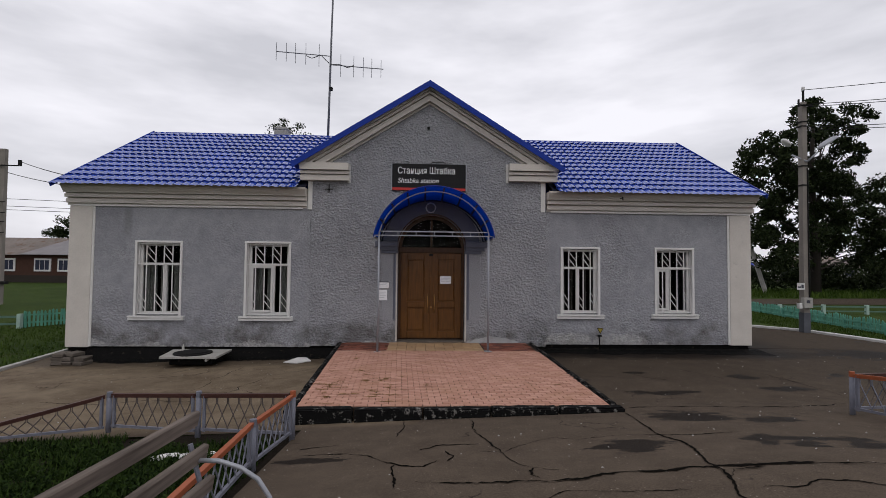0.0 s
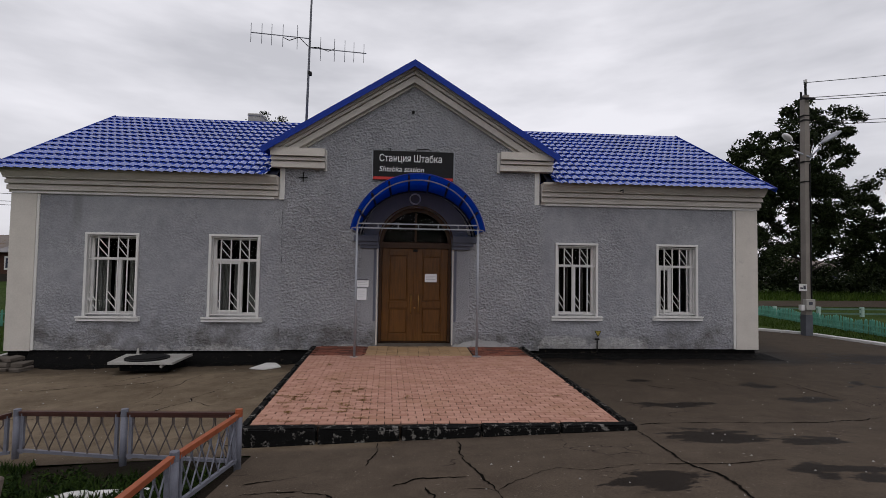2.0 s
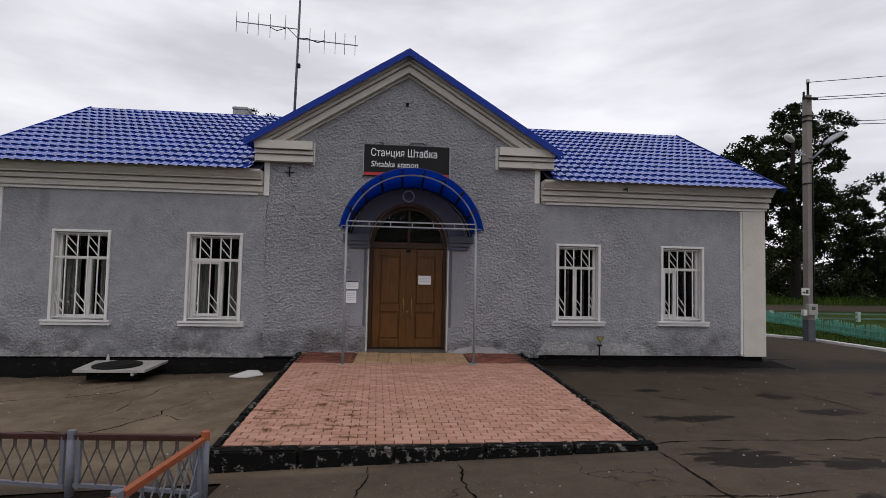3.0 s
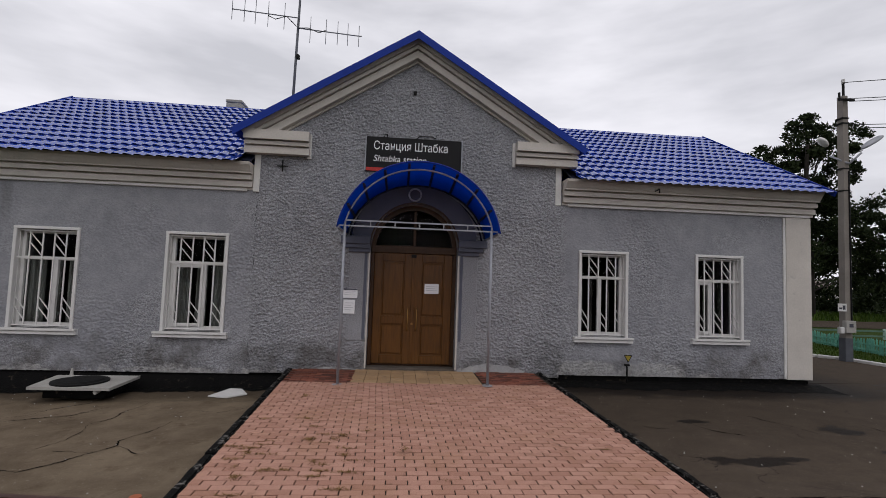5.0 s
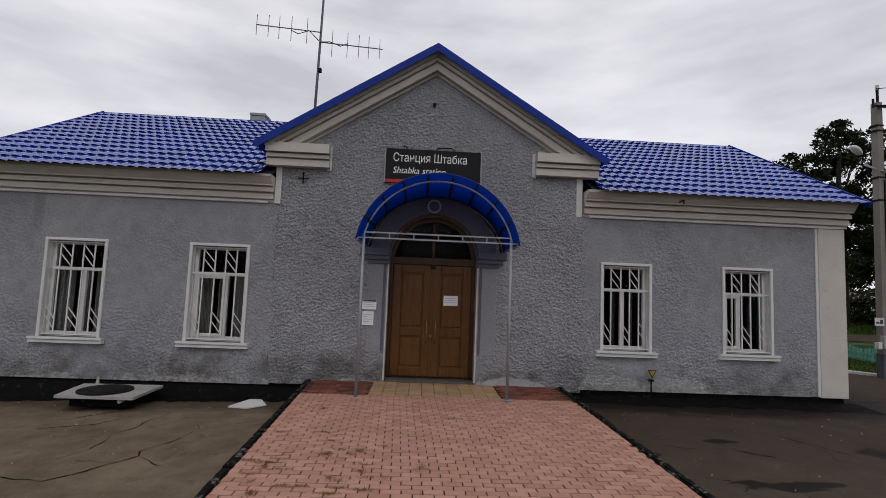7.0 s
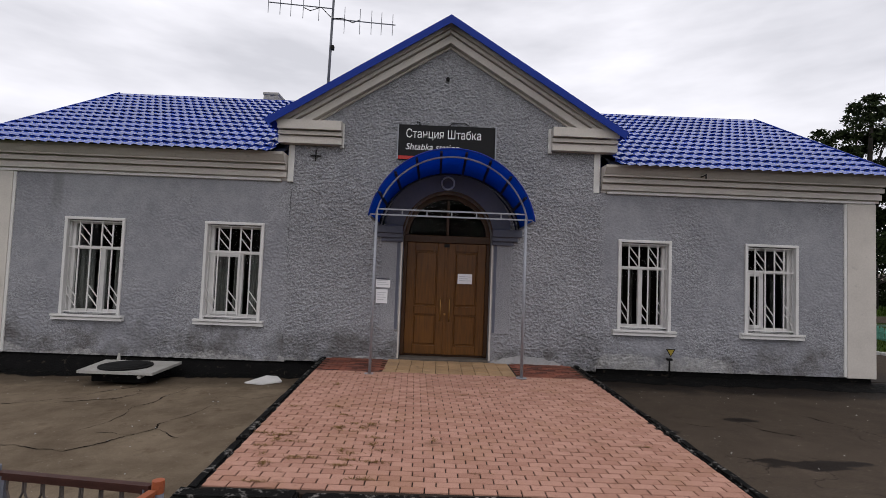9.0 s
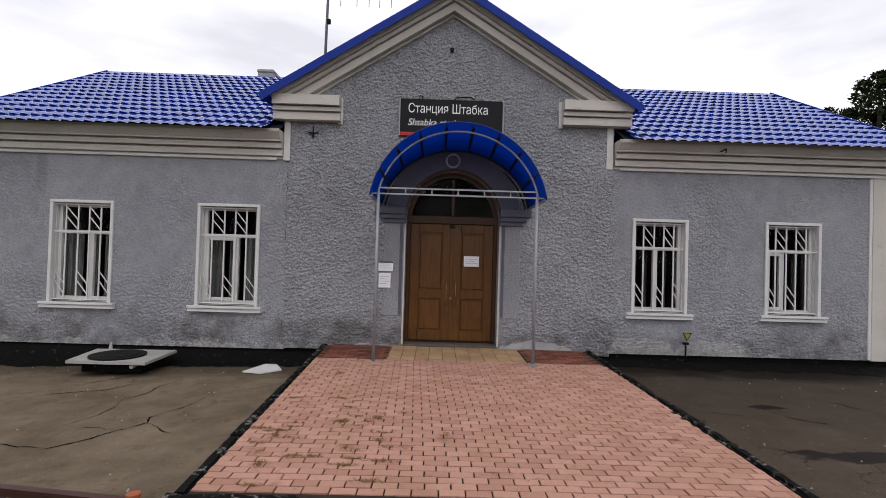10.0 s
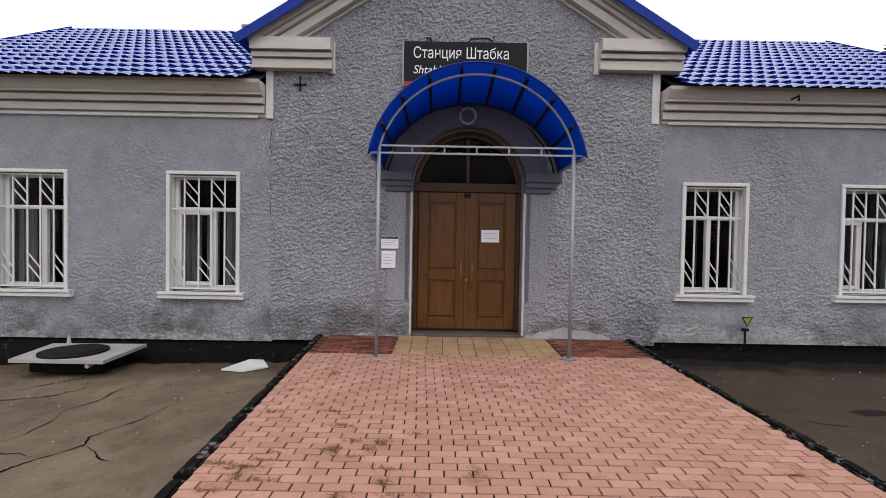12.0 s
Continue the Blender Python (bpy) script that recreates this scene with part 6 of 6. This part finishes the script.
# ---- village houses ----
def village_house(x0, x1, y0, y1, zw, zr, wall, roof, wins, label):
    g = ground_z(x0, y0) - 0.1
    h = thing("village_house", label, "house", "village houses", at=((x0 + x1) / 2, y0, g))
    w, d = (x1 - x0) / 2, y1 - y0
    part("wall", box(B(), -w, w, 0, d, 0, zw), wall, h)
    part("foundation", box(B(), -w - 0.1, w + 0.1, -0.1, d, 0, zw * 0.28), M_BARK, h)
    bm = B()
    a = [bm.verts.new(v) for v in ((-w - 0.5, -0.6, zw), (w + 0.5, -0.6, zw), (w + 0.5, d + 0.6, zw), (-w - 0.5, d + 0.6, zw), (-w + 2.0, d / 2, zr), (w - 2.6, d / 2, zr))]
    for f in ((0, 1, 5, 4), (1, 2, 5), (2, 3, 4, 5), (3, 0, 4), (3, 2, 1, 0)):
        bm.faces.new([a[k] for k in f])
    part("roof", bm, roof, h)
    for wx in wins:
        win = part("window", box(B(), wx - 0.95, wx + 0.95, -0.12, 0.02, zw * 0.42, zw * 0.88), M_WHITE, h, "white-framed window")
        for k in range(3):
            part("pane", box(B(), wx - 0.78 + 0.54 * k, wx - 0.32 + 0.54 * k, -0.15, -0.11, zw * 0.48, zw * 0.82), M_DARKSTEEL, win)
    return h


M_GREYROOF = plain("grey_sheet_roof", (0.20, 0.19, 0.195), 0.8, vary=0.25, scale=1.5)
M_LOG = plain("brown_log_wall", (0.055, 0.026, 0.018), 0.85, vary=0.35, scale=2)
M_OLDROOF = plain("weathered_sheet_roof", (0.17, 0.145, 0.13), 0.85, vary=0.35, scale=1.2, second=((0.12, 0.075, 0.05), 0.55))
log_house = village_house(-56.0, -36.0, 58, 66, 3.35, 5.6, M_LOG, M_OLDROOF, (-3.4, 0.7, 3.4), "low brown log house with weathered roof and white windows")
bm = B()
hip = [bm.verts.new(v) for v in ((-1.6, -0.7, 3.4), (6.2, -0.7, 3.4), (1.7, 4.2, 5.75), (-1.6, 5.0, 3.4), (6.2, 5.0, 3.4))]
for f in ((0, 1, 2), (1, 4, 2), (4, 3, 2), (3, 0, 2), (0, 3, 4, 1)):
    bm.faces.new([hip[k] for k in f])
part("hipped_roof", bm, M_GREYROOF, log_house, "grey sheet hip roof over the house end")
village_house(45.0, 53.0, 72, 80, 2.8, 4.6, M_WHITE, M_BLUE_TRIM, (-2.0, 2.0), "small white house with blue roof behind the trees")
village_house(62.0, 72.0, 74, 82, 2.8, 4.8, M_WHITE, M_OLDROOF, (-2.5, 2.5), "small pale house with grey roof behind the trees")

# ---- grass blades ----
def blades(name, spots, lo, hi, seed, mat, label, category, lean=0.35, wid=0.006):
    rng = random.Random(seed)
    V, F = [], []
    for x, y in spots:
        z, h, a = ground_z(x, y) - 0.035, rng.uniform(lo, hi), rng.uniform(0, 2 * math.pi)
        dx, dy = math.cos(a), math.sin(a)
        k = rng.uniform(0.2, 1.0) * lean * h
        b = len(V)
        V += [(x - dy * wid, y + dx * wid, z), (x + dy * wid, y - dx * wid, z), (x + dx * k * 0.4 + dy * wid * 0.7, y + dy * k * 0.4 - dx * wid * 0.7, z + h * 0.6),
              (x + dx * k * 0.4 - dy * wid * 0.7, y + dy * k * 0.4 + dx * wid * 0.7, z + h * 0.6), (x + dx * k, y + dy * k, z + h)]
        F += [(b, b + 1, b + 2, b + 3), (b + 3, b + 2, b + 4)]
    me = bpy.data.meshes.new(name)
    me.from_pydata(V, [], F)
    me.materials.append(mat)
    return tagged(new(name, me), label, category, kind="stuff")


rnd = random.Random(41)
spots = []
while len(spots) < 42000:
    x, y = rnd.uniform(-6.5, -1.75), rnd.uniform(-0.8, 4.2)
    if noise.noise(Vector((x * 1.1, y * 1.1, 3))) > -0.55 + 0.5 * max(0, y - 2.9) and y < 4.4 - 0.3 * (x + 4.1):
        spots.append((x, y))
blades("bed_grass", spots, 0.03, 0.12, 42, M_BLADE, "lush green grass in the fenced bed", "grass", 0.9, 0.008)
spots = [(rnd.uniform(13.2, 16.4), rnd.uniform(8, 22)) for _ in range(9000)] + [(rnd.uniform(-16, -9.2), rnd.uniform(9, 20)) for _ in range(9000)]
blades("verge_grass", spots, 0.04, 0.09, 43, M_VERGE, "short grass on the verge", "grass", 0.8, 0.012)
spots = [(rnd.uniform(17, 48), rnd.uniform(34, 44)) for _ in range(7000)]
blades("roadside_weeds", spots, 0.15, 0.6, 44, M_VERGE, "rough weeds along the side road", "grass", 0.6, 0.03)

rnd = random.Random(45)
cl = []
while len(cl) < 1100:
    x, y = rnd.uniform(-6.3, -1.85), rnd.uniform(-0.6, 3.95)
    if rnd.random() > 0.85 * max(0.0, y - 3.1):
        cl.append(((x, y, ground_z(x, y) + rnd.uniform(0.0, 0.035)), rnd.uniform(0.06, 0.13)))
tagged(leaves("bed_weeds", cl, 45, 0.022, 46, M_WEED, None, 0.5), "low dark broadleaf weeds in the fenced bed", "weeds", kind="stuff")

# dry tufts in the joints of the path
rng = random.Random(51)
V, F = [], []
for k in range(40):
    cx, cy = (rng.uniform(-1.85, -0.2), rng.uniform(4.75, 6.6)) if k < 30 else (rng.uniform(-1.9, 2.3), rng.uniform(4.8, 8.6))
    along = rng.random() < 0.6
    for _ in range(rng.randint(20, 90)):
        x, y = cx + rng.gauss(0, 0.06 if along else 0.025), cy + rng.gauss(0, 0.012 if along else 0.03)
        a, l = rng.uniform(0, 2 * math.pi), rng.uniform(0.02, 0.055)
        b, z = len(V), pave_z(y) + 0.002
        V += [(x, y, z), (x + 0.005, y + 0.004, z), (x + math.cos(a) * l, y + math.sin(a) * l, z + rng.uniform(0.003, 0.022))]
        F.append((b, b + 1, b + 2))
me = bpy.data.meshes.new("dry_tufts")
me.from_pydata(V, [], F)
me.materials.append(M_DRY)
tagged(new("dry_tufts", me), "dry brown grass tufts in the paving joints", "grass", kind="stuff")

# loose grit on the asphalt
V, F = [], []
for _ in range(420):
    x, y = rng.uniform(-7, 11), rng.uniform(1.0, 9.6)
    if left_edge(y) - 0.2 < x < PX1 + 0.25 and y > 4.4 or (x < -1.7 and y < 4.3):
        continue
    r, b, z = rng.uniform(0.004, 0.014), len(V), ground_z(x, y)
    V += [(x - r, y, z), (x + r * rng.uniform(0.3, 1), y - r, z), (x + r, y + r * rng.uniform(0.3, 1), z), (x, y, z + r)]
    F += [(b, b + 1, b + 3), (b + 1, b + 2, b + 3), (b + 2, b, b + 3)]
me = bpy.data.meshes.new("grit")
me.from_pydata(V, [], F)
me.materials.append(M_CONCRETE)
tagged(new("grit", me), "small pale stones scattered on the asphalt", "stones", kind="stuff")

# ---- paving blocks ----
BW, BD_ = 0.188, 0.0945
spots, r = [], 0
y = PY0 + BD_ / 2
while y < 8.86:
    lo, x = left_edge(y), left_edge(y) + BW * (0.5 if r % 2 else 0.0) + 0.002
    if r % 2:
        spots.append((lo + BW * 0.25, y, 0.5))
    while x + BW <= PX1 + 0.03:
        spots.append((x + BW / 2, y, 1.0))
        x += BW
    if PX1 + 0.02 - x > 0.05:
        spots.append(((x + PX1 + 0.02) / 2, y, (PX1 + 0.02 - x) / BW))
    y += BD_
    r += 1
lay(spots, block_mesh("paving_block", BW - 0.0105, BD_ - 0.0095, 0.03, M_PAVER), "paving_block", 300, path, M_PAVER, "salmon concrete paving blocks")
spots = []
for k in range(12):
    y = 8.92 + 0.0945 * k
    for x0, x1 in ((left_edge(y), -0.96), (1.25, PX1)):
        x = x0 + (BW * 0.5 if k % 2 else 0.0)
        while x + BW < x1 + 0.05:
            spots.append((x + BW / 2, y, 1.0))
            x += BW
lay(spots, block_mesh("red_paving_block", BW - 0.007, BD_ - 0.0075, 0.03, M_REDPAVER), "red_paving_block", 300, path, M_REDPAVER)
spots = [(-0.85 + 0.2185 * i + 0.0, 9.0 + 0.216 * j, 1.0) for i in range(10) for j in range(5)]
lay(spots, block_mesh("ochre_tile", 0.212, 0.21, 0.03, M_YELLOWTILE), "ochre_tile", 300, path, M_YELLOWTILE)
